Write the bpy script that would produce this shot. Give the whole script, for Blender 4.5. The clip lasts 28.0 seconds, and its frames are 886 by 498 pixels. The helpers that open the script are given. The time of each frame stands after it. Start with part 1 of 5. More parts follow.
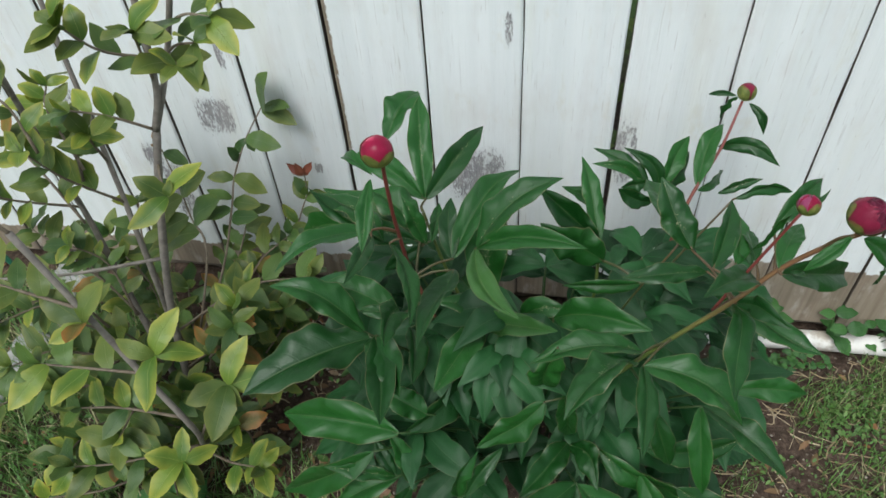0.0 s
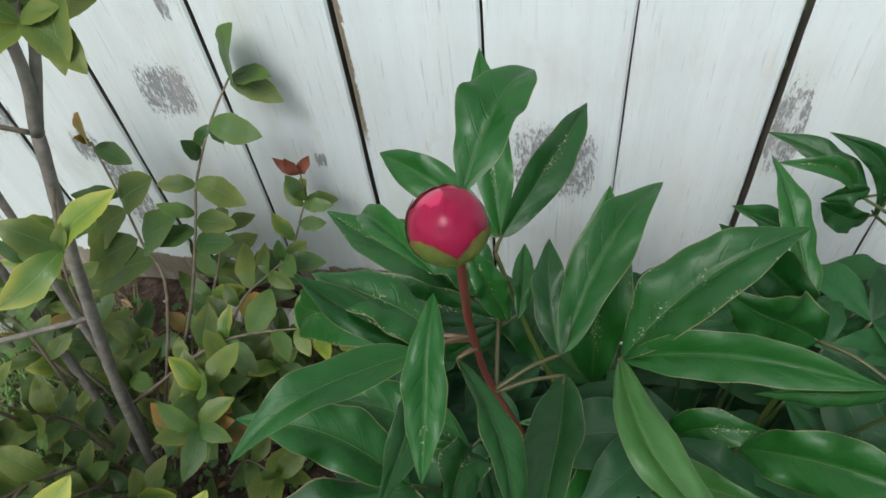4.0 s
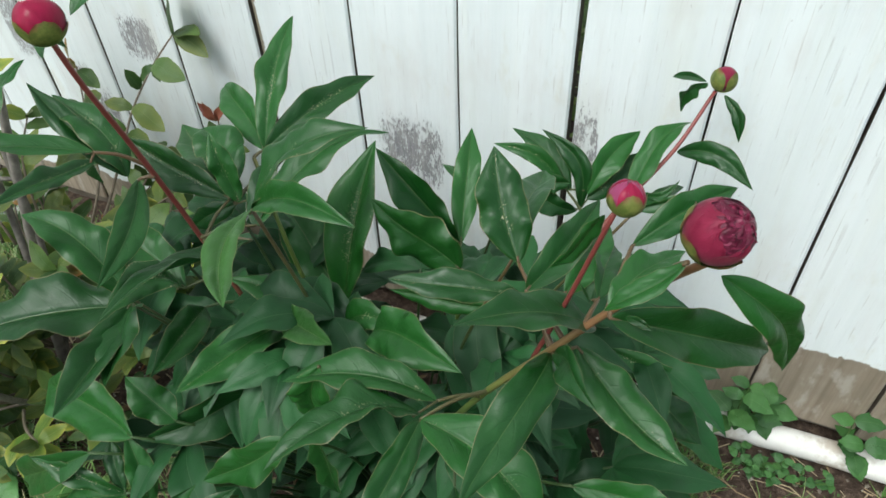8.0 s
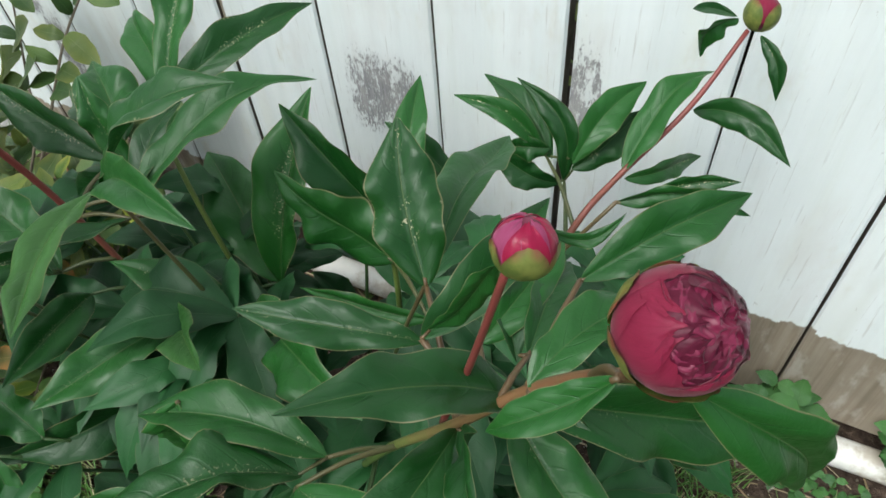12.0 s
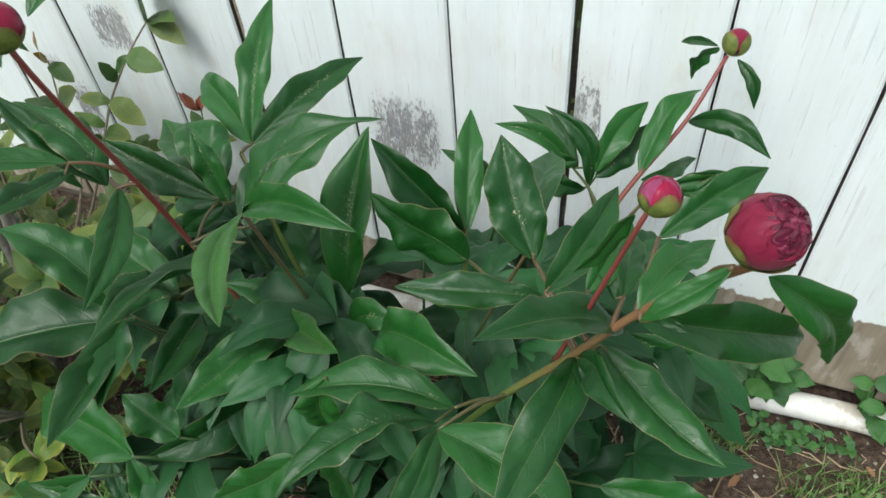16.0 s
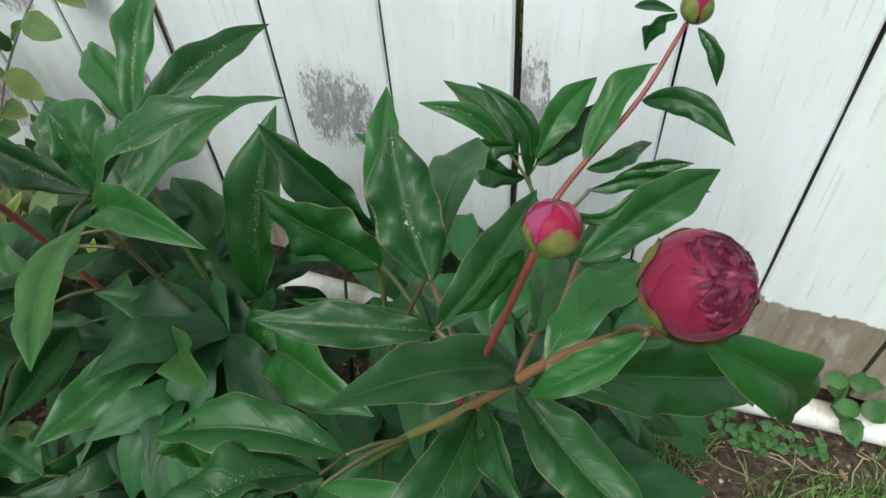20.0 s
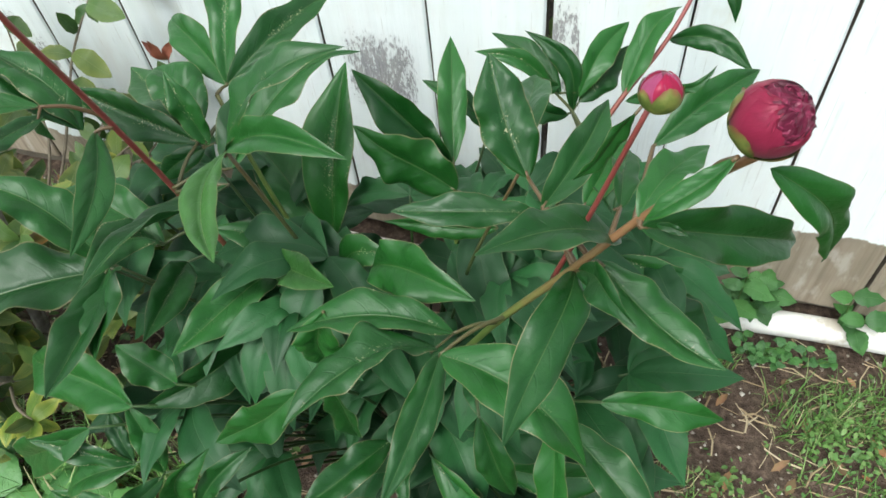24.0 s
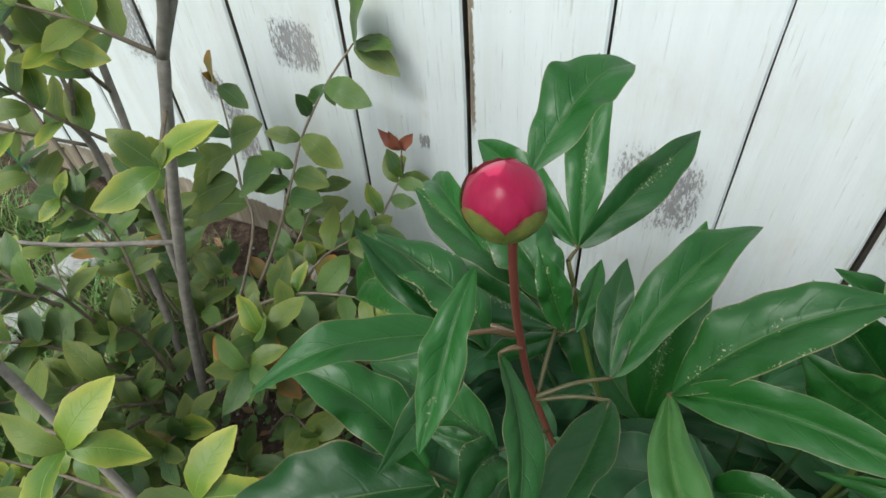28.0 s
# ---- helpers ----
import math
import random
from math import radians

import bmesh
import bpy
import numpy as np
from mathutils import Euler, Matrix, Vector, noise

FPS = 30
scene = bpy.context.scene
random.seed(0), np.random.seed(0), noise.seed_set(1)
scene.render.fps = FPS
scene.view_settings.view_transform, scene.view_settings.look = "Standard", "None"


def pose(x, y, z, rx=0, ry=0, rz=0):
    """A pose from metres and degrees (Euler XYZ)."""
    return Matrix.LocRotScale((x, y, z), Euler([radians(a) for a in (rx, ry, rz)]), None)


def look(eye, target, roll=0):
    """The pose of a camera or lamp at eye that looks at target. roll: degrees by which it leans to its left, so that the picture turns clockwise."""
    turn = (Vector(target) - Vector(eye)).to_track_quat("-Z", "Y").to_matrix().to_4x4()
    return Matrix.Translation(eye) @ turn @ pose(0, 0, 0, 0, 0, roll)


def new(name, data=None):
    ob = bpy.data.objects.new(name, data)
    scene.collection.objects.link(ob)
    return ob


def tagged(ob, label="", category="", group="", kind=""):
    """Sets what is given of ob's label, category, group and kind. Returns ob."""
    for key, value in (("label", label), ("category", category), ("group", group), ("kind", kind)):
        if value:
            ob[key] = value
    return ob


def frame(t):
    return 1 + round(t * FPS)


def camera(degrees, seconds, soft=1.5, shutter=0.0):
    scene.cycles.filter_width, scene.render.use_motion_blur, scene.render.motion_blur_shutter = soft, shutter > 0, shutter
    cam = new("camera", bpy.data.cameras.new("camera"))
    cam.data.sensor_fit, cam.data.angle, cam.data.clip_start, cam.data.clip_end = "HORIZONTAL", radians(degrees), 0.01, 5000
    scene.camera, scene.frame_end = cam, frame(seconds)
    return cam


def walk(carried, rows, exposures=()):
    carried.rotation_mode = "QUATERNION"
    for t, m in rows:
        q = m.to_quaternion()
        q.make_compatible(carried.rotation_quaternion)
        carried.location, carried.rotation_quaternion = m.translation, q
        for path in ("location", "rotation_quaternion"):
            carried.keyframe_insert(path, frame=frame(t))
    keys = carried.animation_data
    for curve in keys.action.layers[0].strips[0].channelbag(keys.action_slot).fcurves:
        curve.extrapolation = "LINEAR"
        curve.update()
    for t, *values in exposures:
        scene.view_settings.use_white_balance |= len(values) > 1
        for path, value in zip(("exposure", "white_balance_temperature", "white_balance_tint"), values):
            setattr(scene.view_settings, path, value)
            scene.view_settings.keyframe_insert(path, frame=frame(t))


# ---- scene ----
# seconds, stops and white balance, as the camera adapts
EXPOSURES = [(0.0, 0.02, 6200, 6), (1.0, 0.18, 6200, 4), (2.0, 0.14, 6200, 5), (5.0, 0.16, 6250, 3), (6.0, 0.58, 6300, 0), (7.0, 0.70, 6250, 0), (8.0, 0.36, 6220, 3), (9.0, 0.30, 6200, 4), (11.0, 0.40, 6250, 3), (14.0, 0.32, 6250, 3), (15.0, 0.41, 6250, 3), (17.0, 0.38, 6250, 3), (18.0, 0.01, 6150, 5), (19.0, 0.1, 6200, 4), (20.0, 0.32, 6250, 3),
             (23.0, 0.48, 6250, 3), (24.0, 0.78, 6250, 2), (25.0, 1.14, 6350, -1), (26.0, 0.97, 6250, -2), (27.0, 0.43, 6150, 4), (28.0, 0.36, 6250, 3)]
cam = camera(64.0, 28.0, soft=1.6)
# seconds, eye in metres, and yaw, pitch, roll in degrees
PATH = [
    (0.0, (0.2118, -0.8844, 1.1258), (13.224, -46.638, -4.700)),
    (0.5, (0.1781, -0.8228, 1.1009), (14.098, -49.806, -5.745)),
    (1.0, (0.1369, -0.7248, 1.0661), (14.748, -52.668, -6.698)),
    (1.5, (0.1078, -0.6561, 1.0402), (14.587, -54.539, -7.234)),
    (2.0, (0.0845, -0.6119, 1.0211), (13.599, -55.478, -6.712)),
    (2.5, (0.0648, -0.5910, 0.9817), (10.637, -55.171, -5.242)),
    (4.5, (0.1273, -0.5756, 0.9260), (18.259, -49.669, -8.535)),
    (5.0, (0.1813, -0.6275, 0.9356), (22.499, -48.855, -6.035)),
    (5.5, (0.2047, -0.6719, 0.9368), (24.108, -49.267, -5.941)),
    (6.0, (0.2379, -0.7445, 0.9169), (16.410, -49.365, -0.875)),
    (6.5, (0.2706, -0.7960, 0.9408), (14.311, -48.980, 0.875)),
    (7.0, (0.3379, -0.7735, 0.9350), (16.749, -45.990, 1.082)),
    (7.5, (0.4041, -0.7243, 0.9266), (21.534, -45.802, 0.714)),
    (8.0, (0.4427, -0.6842, 0.9302), (25.731, -44.394, -2.599)),
    (8.5, (0.4689, -0.6553, 0.9201), (28.355, -45.245, -3.641)),
    (9.0, (0.4737, -0.6089, 0.8940), (28.774, -46.365, -3.100)),
    (9.5, (0.4723, -0.5694, 0.8692), (31.151, -47.653, -4.508)),
    (10.0, (0.4721, -0.5436, 0.8510), (32.118, -48.244, -4.207)),
    (10.5, (0.4675, -0.5372, 0.8451), (32.053, -48.318, -3.370)),
    (11.0, (0.4616, -0.5317, 0.8461), (30.784, -48.828, -4.059)),
    (11.5, (0.4573, -0.5320, 0.8488), (31.219, -49.673, -5.068)),
    (13.5, (0.4396, -0.5409, 0.8928), (30.957, -50.321, -5.069)),
    (14.0, (0.4198, -0.5679, 0.9093), (30.137, -49.987, -6.405)),
    (14.5, (0.4087, -0.6399, 0.9263), (28.107, -48.342, -5.391)),
    (15.0, (0.4200, -0.6680, 0.9356), (26.210, -47.678, -6.675)),
    (15.5, (0.4201, -0.6721, 0.9331), (25.084, -47.685, -5.943)),
    (16.0, (0.4189, -0.6518, 0.9214), (25.373, -47.101, -5.600)),
    (16.5, (0.4240, -0.6287, 0.9075), (25.090, -47.848, -4.099)),
    (17.0, (0.4183, -0.6108, 0.9056), (25.683, -48.137, -2.903)),
    (17.5, (0.4135, -0.6022, 0.9283), (24.747, -46.194, -2.620)),
    (18.0, (0.4028, -0.6513, 0.9543), (24.243, -44.300, -2.484)),
    (18.5, (0.4030, -0.6797, 0.9603), (22.861, -44.085, -3.061)),
    (19.0, (0.4157, -0.6658, 0.9406), (22.388, -45.591, -3.083)),
    (19.5, (0.4270, -0.6136, 0.9038), (23.808, -47.737, -4.697)),
    (20.0, (0.4380, -0.5607, 0.8717), (23.872, -49.858, -4.738)),
    (20.5, (0.4333, -0.5276, 0.8443), (25.192, -51.595, -6.387)),
    (22.5, (0.4628, -0.5164, 0.8417), (24.166, -52.610, -5.610)),
    (23.0, (0.4480, -0.5420, 0.8544), (24.370, -52.329, -4.639)),
    (23.5, (0.4296, -0.5842, 0.8735), (22.95, -51.89, -3.34)),
    (24.0, (0.4106, -0.6668, 0.9071), (23.002, -51.021, -7.020)),
    (24.5, (0.3669, -0.7564, 0.9240), (23.13, -50.53, -7.45)),
    (25.0, (0.3099, -0.8226, 0.9353), (24.511, -52.111, -7.999)),
    (25.5, (0.2700, -0.8409, 0.9569), (26.457, -48.716, -7.623)),
    (26.0, (0.2400, -0.8010, 0.9548), (28.079, -47.998, -8.073)),
    (26.5, (0.1955, -0.7245, 0.9625), (27.999, -46.522, -7.059)),
    (27.0, (0.1534, -0.6597, 0.9425), (28.517, -47.928, -7.086)),
    (27.5, (0.1264, -0.6066, 0.9228), (27.415, -49.040, -5.278)),
    (28.0, (0.1073, -0.5762, 0.9111), (27.413, -49.715, -4.871)),
]
walk(cam, [(t, pose(*eye, 90 + pitch, 0, yaw) @ pose(0, 0, 0, 0, 0, roll)) for t, eye, (yaw, pitch, roll) in PATH],
     exposures=EXPOSURES)

# ---- light: a bright overcast day ----
world = bpy.data.worlds.new("overcast_sky")
scene.world = world
world.use_nodes = True
wn = world.node_tree
sky = wn.nodes.new("ShaderNodeTexSky")
sky.sky_type = "NISHITA"
sky.sun_disc = False
sky.sun_elevation, sky.sun_rotation = radians(58), radians(200)
sky.air_density, sky.dust_density = 1.0, 4.0
pale = wn.nodes.new("ShaderNodeHueSaturation")
pale.inputs["Saturation"].default_value = 0.45
wn.links.new(sky.outputs[0], pale.inputs["Color"])
wn.links.new(pale.outputs[0], wn.nodes["Background"].inputs[0])
wn.nodes["Background"].inputs[1].default_value = 0.17
sun_data = bpy.data.lights.new("sun", "SUN")
sun_data.energy, sun_data.angle, sun_data.color = 1.4, radians(25), (1.0, 0.98, 0.95)
sun = new("sun", sun_data)
sun.matrix_world = look((-0.8, -2.3, 3.7), (0, 0, 0))


# ---- materials ----
class Nodes:
    """A node material in few words."""

    def __init__(self, name, rough=0.5, spec=0.5):
        self.mat = bpy.data.materials.new(name)
        self.mat.use_nodes = True
        self.tree = self.mat.node_tree
        self.bsdf = self.tree.nodes["Principled BSDF"]
        self.bsdf.inputs["Roughness"].default_value = rough
        self.bsdf.inputs["Specular IOR Level"].default_value = spec

    def add(self, kind, **values):
        node = self.tree.nodes.new("ShaderNode" + kind)
        for key, value in values.items():
            if key in node.inputs:
                if isinstance(value, bpy.types.NodeSocket):
                    self.tree.links.new(value, node.inputs[key])
                else:
                    node.inputs[key].default_value = value
        return node

    def link(self, a, b):
        self.tree.links.new(a, b)

    def coords(self, kind="Object"):
        return self.add("TexCoord").outputs[kind]

    def place(self):
        return self.add("NewGeometry").outputs["Position"]

    def noise(self, vec, scale, detail=4.0, rough=0.55, stretch=(1, 1, 1)):
        if stretch != (1, 1, 1):
            m = self.add("Mapping", Vector=vec)
            m.inputs["Scale"].default_value = stretch
            vec = m.outputs[0]
        n = self.add("TexNoise", Vector=vec, Scale=scale, Detail=detail, Roughness=rough)
        return n.outputs["Fac"]

    def ramp(self, fac, stops):
        r = self.add("ValToRGB")
        self.link(fac, r.inputs[0])
        while len(r.color_ramp.elements) < len(stops):
            r.color_ramp.elements.new(0.5)
        for e, (at, col) in zip(r.color_ramp.elements, stops):
            e.position = at
            e.color = (*col, 1) if len(col) == 3 else col
        return r.outputs[0]

    def mix(self, fac, a, b, how="MIX"):
        m = self.tree.nodes.new("ShaderNodeMix")
        m.data_type, m.blend_type = "RGBA", how
        for slot, value in ((0, fac), (6, a), (7, b)):
            if isinstance(value, bpy.types.NodeSocket):
                self.link(value, m.inputs[slot])
            elif slot == 0:
                m.inputs[slot].default_value = value
            else:
                m.inputs[slot].default_value = (*value, 1)
        return m.outputs[2]

    def calc(self, how, a, b=0.0, c=0.0):
        m = self.tree.nodes.new("ShaderNodeMath")
        m.operation = how
        for socket, value in zip(m.inputs, (a, b, c)):
            if isinstance(value, bpy.types.NodeSocket):
                self.link(value, socket)
            else:
                socket.default_value = value
        return m.outputs[0]

    def span(self, value, lo, hi, to_lo=0.0, to_hi=1.0):
        m = self.tree.nodes.new("ShaderNodeMapRange")
        m.interpolation_type = "SMOOTHSTEP"
        self.link(value, m.inputs[0])
        for k, v in zip((1, 2, 3, 4), (lo, hi, to_lo, to_hi)):
            m.inputs[k].default_value = v
        return m.outputs[0]

    def xyz(self, vec):
        s = self.add("SeparateXYZ", Vector=vec)
        return s.outputs

    def lucky(self):
        return self.add("ObjectInfo").outputs["Random"]

    def colour(self, socket):
        self.link(socket, self.bsdf.inputs["Base Color"])

    def roughness(self, socket):
        self.link(socket, self.bsdf.inputs["Roughness"])

    def bump(self, height, strength=0.3, distance=0.002):
        b = self.add("Bump", Strength=strength, Distance=distance)
        self.link(height, b.inputs["Height"])
        self.link(b.outputs[0], self.bsdf.inputs["Normal"])


def paint_material():
    """White paint on sawn boards: grain, worn grey patches, bare wood along the foot."""
    n = Nodes("weathered_white_paint", 0.62, 0.3)
    p = n.place()
    x, y, z = n.xyz(p)
    grain = n.noise(p, 60, 5, 0.6, (1.6, 1, 0.05))
    fine = n.noise(p, 260, 3, 0.6, (1.5, 1, 0.06))
    broad = n.noise(p, 7, 4, 0.6)
    speck = n.noise(p, 430, 5, 0.75, (1, 1, 0.30))
    ragged = n.noise(p, 34, 5, 0.65, (1.5, 1, 0.6))
    white = n.ramp(n.noise(p, 24, 5, 0.6, (1.6, 1, 0.04)), [(0.30, (0.72, 0.765, 0.77)), (0.62, (0.79, 0.83, 0.835))])
    drip = n.noise(p, 22, 3, 0.5, (1, 1, 0.12))
    white = n.mix(n.span(drip, 0.52, 0.72, 0, 0.35), white, (0.70, 0.72, 0.64))
    white = n.mix(n.span(broad, 0.5, 0.8, 0, 0.3), white, (0.70, 0.73, 0.68), "MIX")
    # worn places: middle x, middle z, half width, half height
    wear = None
    for cx, cz, hw, hh in ((0.072, 0.352, 0.052, 0.066), (-0.365, 0.440, 0.036, 0.042), (-0.323, 0.560, 0.007, 0.035), (-0.490, 0.255, 0.024, 0.09),
                           (-0.515, 0.345, 0.020, 0.03), (0.303, 0.415, 0.018, 0.070), (-0.204, 0.342, 0.008, 0.014),
                           (0.122, 0.620, 0.006, 0.030), (-0.62, 0.42, 0.03, 0.07)):
        dx = n.calc("DIVIDE", n.calc("SUBTRACT", x, cx), hw)
        dz = n.calc("DIVIDE", n.calc("SUBTRACT", z, cz), hh)
        dx4 = n.calc("POWER", n.calc("ABSOLUTE", dx), 6.0)
        dz4 = n.calc("POWER", n.calc("ABSOLUTE", dz), 2.5)
        m = n.span(n.calc("ADD", n.calc("ADD", dx4, dz4), n.calc("MULTIPLY", n.calc("SUBTRACT", ragged, 0.5), 3.4)), 1.5, -0.3)
        wear = m if wear is None else n.calc("MAXIMUM", wear, m)
    wear = n.calc("MULTIPLY", wear, n.span(ragged, 0.25, 0.6, 0.55, 1.15))
    flake = n.span(n.calc("ADD", n.calc("MULTIPLY", wear, 0.19), n.calc("ADD", n.calc("MULTIPLY", speck, 0.60), n.calc("MULTIPLY", ragged, 0.40))), 0.612, 0.668)
    flake = n.calc("MULTIPLY", flake, n.span(wear, 0.0, 0.25))
    crack = n.span(fine, 0.62, 0.72, 0, 0.8)
    split = n.span(n.noise(p, 75, 3, 0.45, (2.2, 1, 0.035)), 0.665, 0.68)
    split = n.calc("MULTIPLY", split, n.span(n.noise(p, 16, 3, 0.5), 0.46, 0.56))
    nick = n.span(n.noise(p, 210, 3, 0.6, (1, 1, 0.35)), 0.715, 0.745)
    board_tint = n.lucky()
    grey = n.mix(n.span(n.noise(p, 30, 3, 0.6), 0.4, 0.7), n.ramp(fine, [(0.3, (0.10, 0.095, 0.105)), (0.7, (0.30, 0.285, 0.30))]), (0.27, 0.25, 0.25))
    top = n.mix(n.calc("MULTIPLY", wear, n.span(broad, 0.35, 0.65, 0.02, 0.34)), white, (0.50, 0.48, 0.47))
    top = n.mix(n.calc("MULTIPLY", flake, 0.88), top, grey)
    top = n.mix(n.calc("MULTIPLY", crack, 0.6), top, (0.46, 0.45, 0.42))
    top = n.mix(n.calc("MULTIPLY", board_tint, 0.22), top, (0.68, 0.70, 0.69))
    smear = n.span(n.noise(p, 11, 4, 0.6, (1.4, 1, 0.5)), 0.50, 0.72, 0, 0.32)
    top = n.mix(smear, top, (0.60, 0.57, 0.54))
    top = n.mix(n.span(n.noise(p, 16, 4, 0.65, (1.3, 1, 0.7)), 0.56, 0.74, 0, 0.38), top, (0.62, 0.60, 0.50))
    top = n.mix(n.calc("MULTIPLY", split, 0.22), top, (0.40, 0.38, 0.36))
    top = n.mix(n.calc("MULTIPLY", nick, 0.35), top, (0.40, 0.38, 0.36))
    # bare wood below an uneven paint line that changes from board to board
    step = n.noise(n.add("CombineXYZ", X=n.calc("SNAP", n.calc("ADD", x, 1.0), 0.036)).outputs[0], 9.0, 2)
    line = n.calc("ADD", n.calc("MULTIPLY", n.calc("SUBTRACT", step, 0.5), 0.07), n.calc("MULTIPLY", n.calc("SUBTRACT", grain, 0.5), 0.02))
    bare = n.span(n.calc("SUBTRACT", n.calc("ADD", line, n.span(x, 0.30, 0.45, 0.125, 0.195)), z), -0.002, 0.002)
    wood = n.ramp(grain, [(0.25, (0.15, 0.12, 0.085)), (0.5, (0.27, 0.22, 0.165)), (0.75, (0.36, 0.31, 0.25))])
    wood = n.mix(n.span(broad, 0.4, 0.7, 0, 0.5), wood, (0.17, 0.145, 0.11))
    wood = n.mix(n.span(n.noise(p, 40, 4, 0.6, (1, 1, 0.4)), 0.52, 0.68, 0, 0.55), wood, (0.46, 0.42, 0.37))
    edge = n.calc("MULTIPLY", n.span(n.calc("ABSOLUTE", n.calc("SUBTRACT", x, n.calc("ADD", -0.141, n.calc("MULTIPLY", n.calc("SUBTRACT", speck, 0.5), 0.012)))), 0.0045, 0.0035), n.span(z, 0.36, 0.40))
    bare = n.calc("MAXIMUM", bare, n.calc("MULTIPLY", edge, n.span(z, 0.75, 0.70)))
    n.colour(n.mix(bare, top, wood))
    n.bump(n.calc("ADD", n.calc("SUBTRACT", grain, n.calc("MULTIPLY", flake, 0.8)), n.calc("SUBTRACT", n.calc("MULTIPLY", fine, 0.5), n.calc("MULTIPLY", split, 0.6))), 0.6, 0.0014)
    return n.mat


def leaf_material(name, dark, light, vein, edge, rough=0.36, speck=0.0, fade=0.0, relief=0.5, gloss=0.5):
    """A leaf: u runs across (0.5 is the midrib), v along it. fade lets the edge's colour run in towards the tip."""
    n = Nodes(name, rough, gloss)
    u, v, _ = n.xyz(n.coords("UV"))
    p = n.place()
    r = n.lucky()
    side = n.calc("ABSOLUTE", n.calc("SUBTRACT", n.calc("MULTIPLY", u, 2.0), 1.0))
    blotch = n.noise(p, 38, 4, 0.6)
    base = n.mix(n.span(n.calc("ADD", n.calc("MULTIPLY", r, 0.7), n.calc("MULTIPLY", blotch, 0.5)), 0.25, 0.95), dark, light)
    if fade:
        run = n.calc("ADD", n.calc("MULTIPLY", side, 0.45), n.calc("ADD", n.calc("MULTIPLY", v, 0.55), n.calc("MULTIPLY", blotch, 0.5)))
        base = n.mix(n.calc("MULTIPLY", n.span(run, 0.55, 1.25), fade), base, edge)
    rib = n.span(side, 0.034, 0.008)
    bent = n.calc("SUBTRACT", v, n.calc("ADD", n.calc("MULTIPLY", n.calc("POWER", side, 1.5), 0.26), n.calc("MULTIPLY", blotch, 0.035)))
    wave = n.calc("SINE", n.calc("ADD", n.calc("MULTIPLY", bent, 48.0), n.calc("MULTIPLY", r, 9.0)))
    lateral = n.calc("MULTIPLY", n.span(wave, 0.90, 1.0), n.span(side, 0.9, 0.2))
    col = n.mix(n.calc("MULTIPLY", lateral, 0.26), base, dark)
    col = n.mix(n.calc("MULTIPLY", n.span(wave, 0.2, -0.9), 0.06), col, dark)
    col = n.mix(n.calc("MULTIPLY", rib, 0.48), col, vein)
    col = n.mix(n.calc("MULTIPLY", n.span(n.calc("ADD", side, n.calc("MULTIPLY", n.calc("SUBTRACT", blotch, 0.5), 0.06)), 0.955, 0.99), 0.55), col, edge)
    if speck:
        dots = n.calc("MULTIPLY", n.span(n.noise(p, 620, 2, 0.5), 0.60, 0.65), n.span(n.noise(p, 26, 2, 0.5), 0.47, 0.56))
        dots = n.calc("MULTIPLY", dots, n.span(n.calc("FRACT", n.calc("MULTIPLY", r, 7.3)), 0.5, 0.8))
        near = n.calc("MAXIMUM", n.span(side, 0.34, 0.04), n.span(side, 0.84, 0.96, 0, 0.8))
        col = n.mix(n.calc("MULTIPLY", n.calc("MULTIPLY", dots, near), speck * 0.62), col, (0.62, 0.55, 0.36))
    n.colour(col)
    n.roughness(n.span(blotch, 0.3, 0.7, rough - 0.05, rough + 0.10))
    n.bump(n.calc("ADD", n.calc("MULTIPLY", rib, -1.0), n.calc("ADD", n.calc("MULTIPLY", lateral, -0.28), n.calc("MULTIPLY", n.noise(p, 170, 3, 0.55), 1.1))), relief, 0.0009)
    # some daylight shines through the blade
    out = n.tree.nodes["Material Output"]
    glow = n.add("BsdfTranslucent")
    n.link(n.mix(0.5, col, light), glow.inputs["Color"])
    mixer = n.add("MixShader", Fac=0.11)
    n.link(n.bsdf.outputs[0], mixer.inputs[1])
    n.link(glow.outputs[0], mixer.inputs[2])
    n.link(mixer.outputs[0], out.inputs["Surface"])
    return n.mat


def bark_material(name, dark, light, rough=0.7, scale=90):
    n = Nodes(name, rough, 0.3)
    p = n.place()
    f = n.noise(p, scale, 5, 0.6)
    g = n.noise(p, 14, 3, 0.5)
    n.colour(n.mix(n.span(g, 0.35, 0.7, 0, 0.5), n.ramp(f, [(0.3, dark), (0.7, light)]), light))
    n.bump(f, 0.4, 0.0015)
    return n.mat


def stem_material(name, low, high, z0, z1):
    """A smooth stem whose colour goes from green to red along its height."""
    n = Nodes(name, 0.42, 0.45)
    p = n.place()
    z = n.xyz(p)[2]
    f = n.noise(p, 60, 3, 0.5)
    c = n.mix(n.span(n.calc("ADD", z, n.calc("MULTIPLY", f, 0.1)), z0, z1), low, high)
    n.colour(n.mix(n.span(n.noise(p, 300, 2), 0.5, 0.8, 0, 0.3), c, low))
    return n.mat


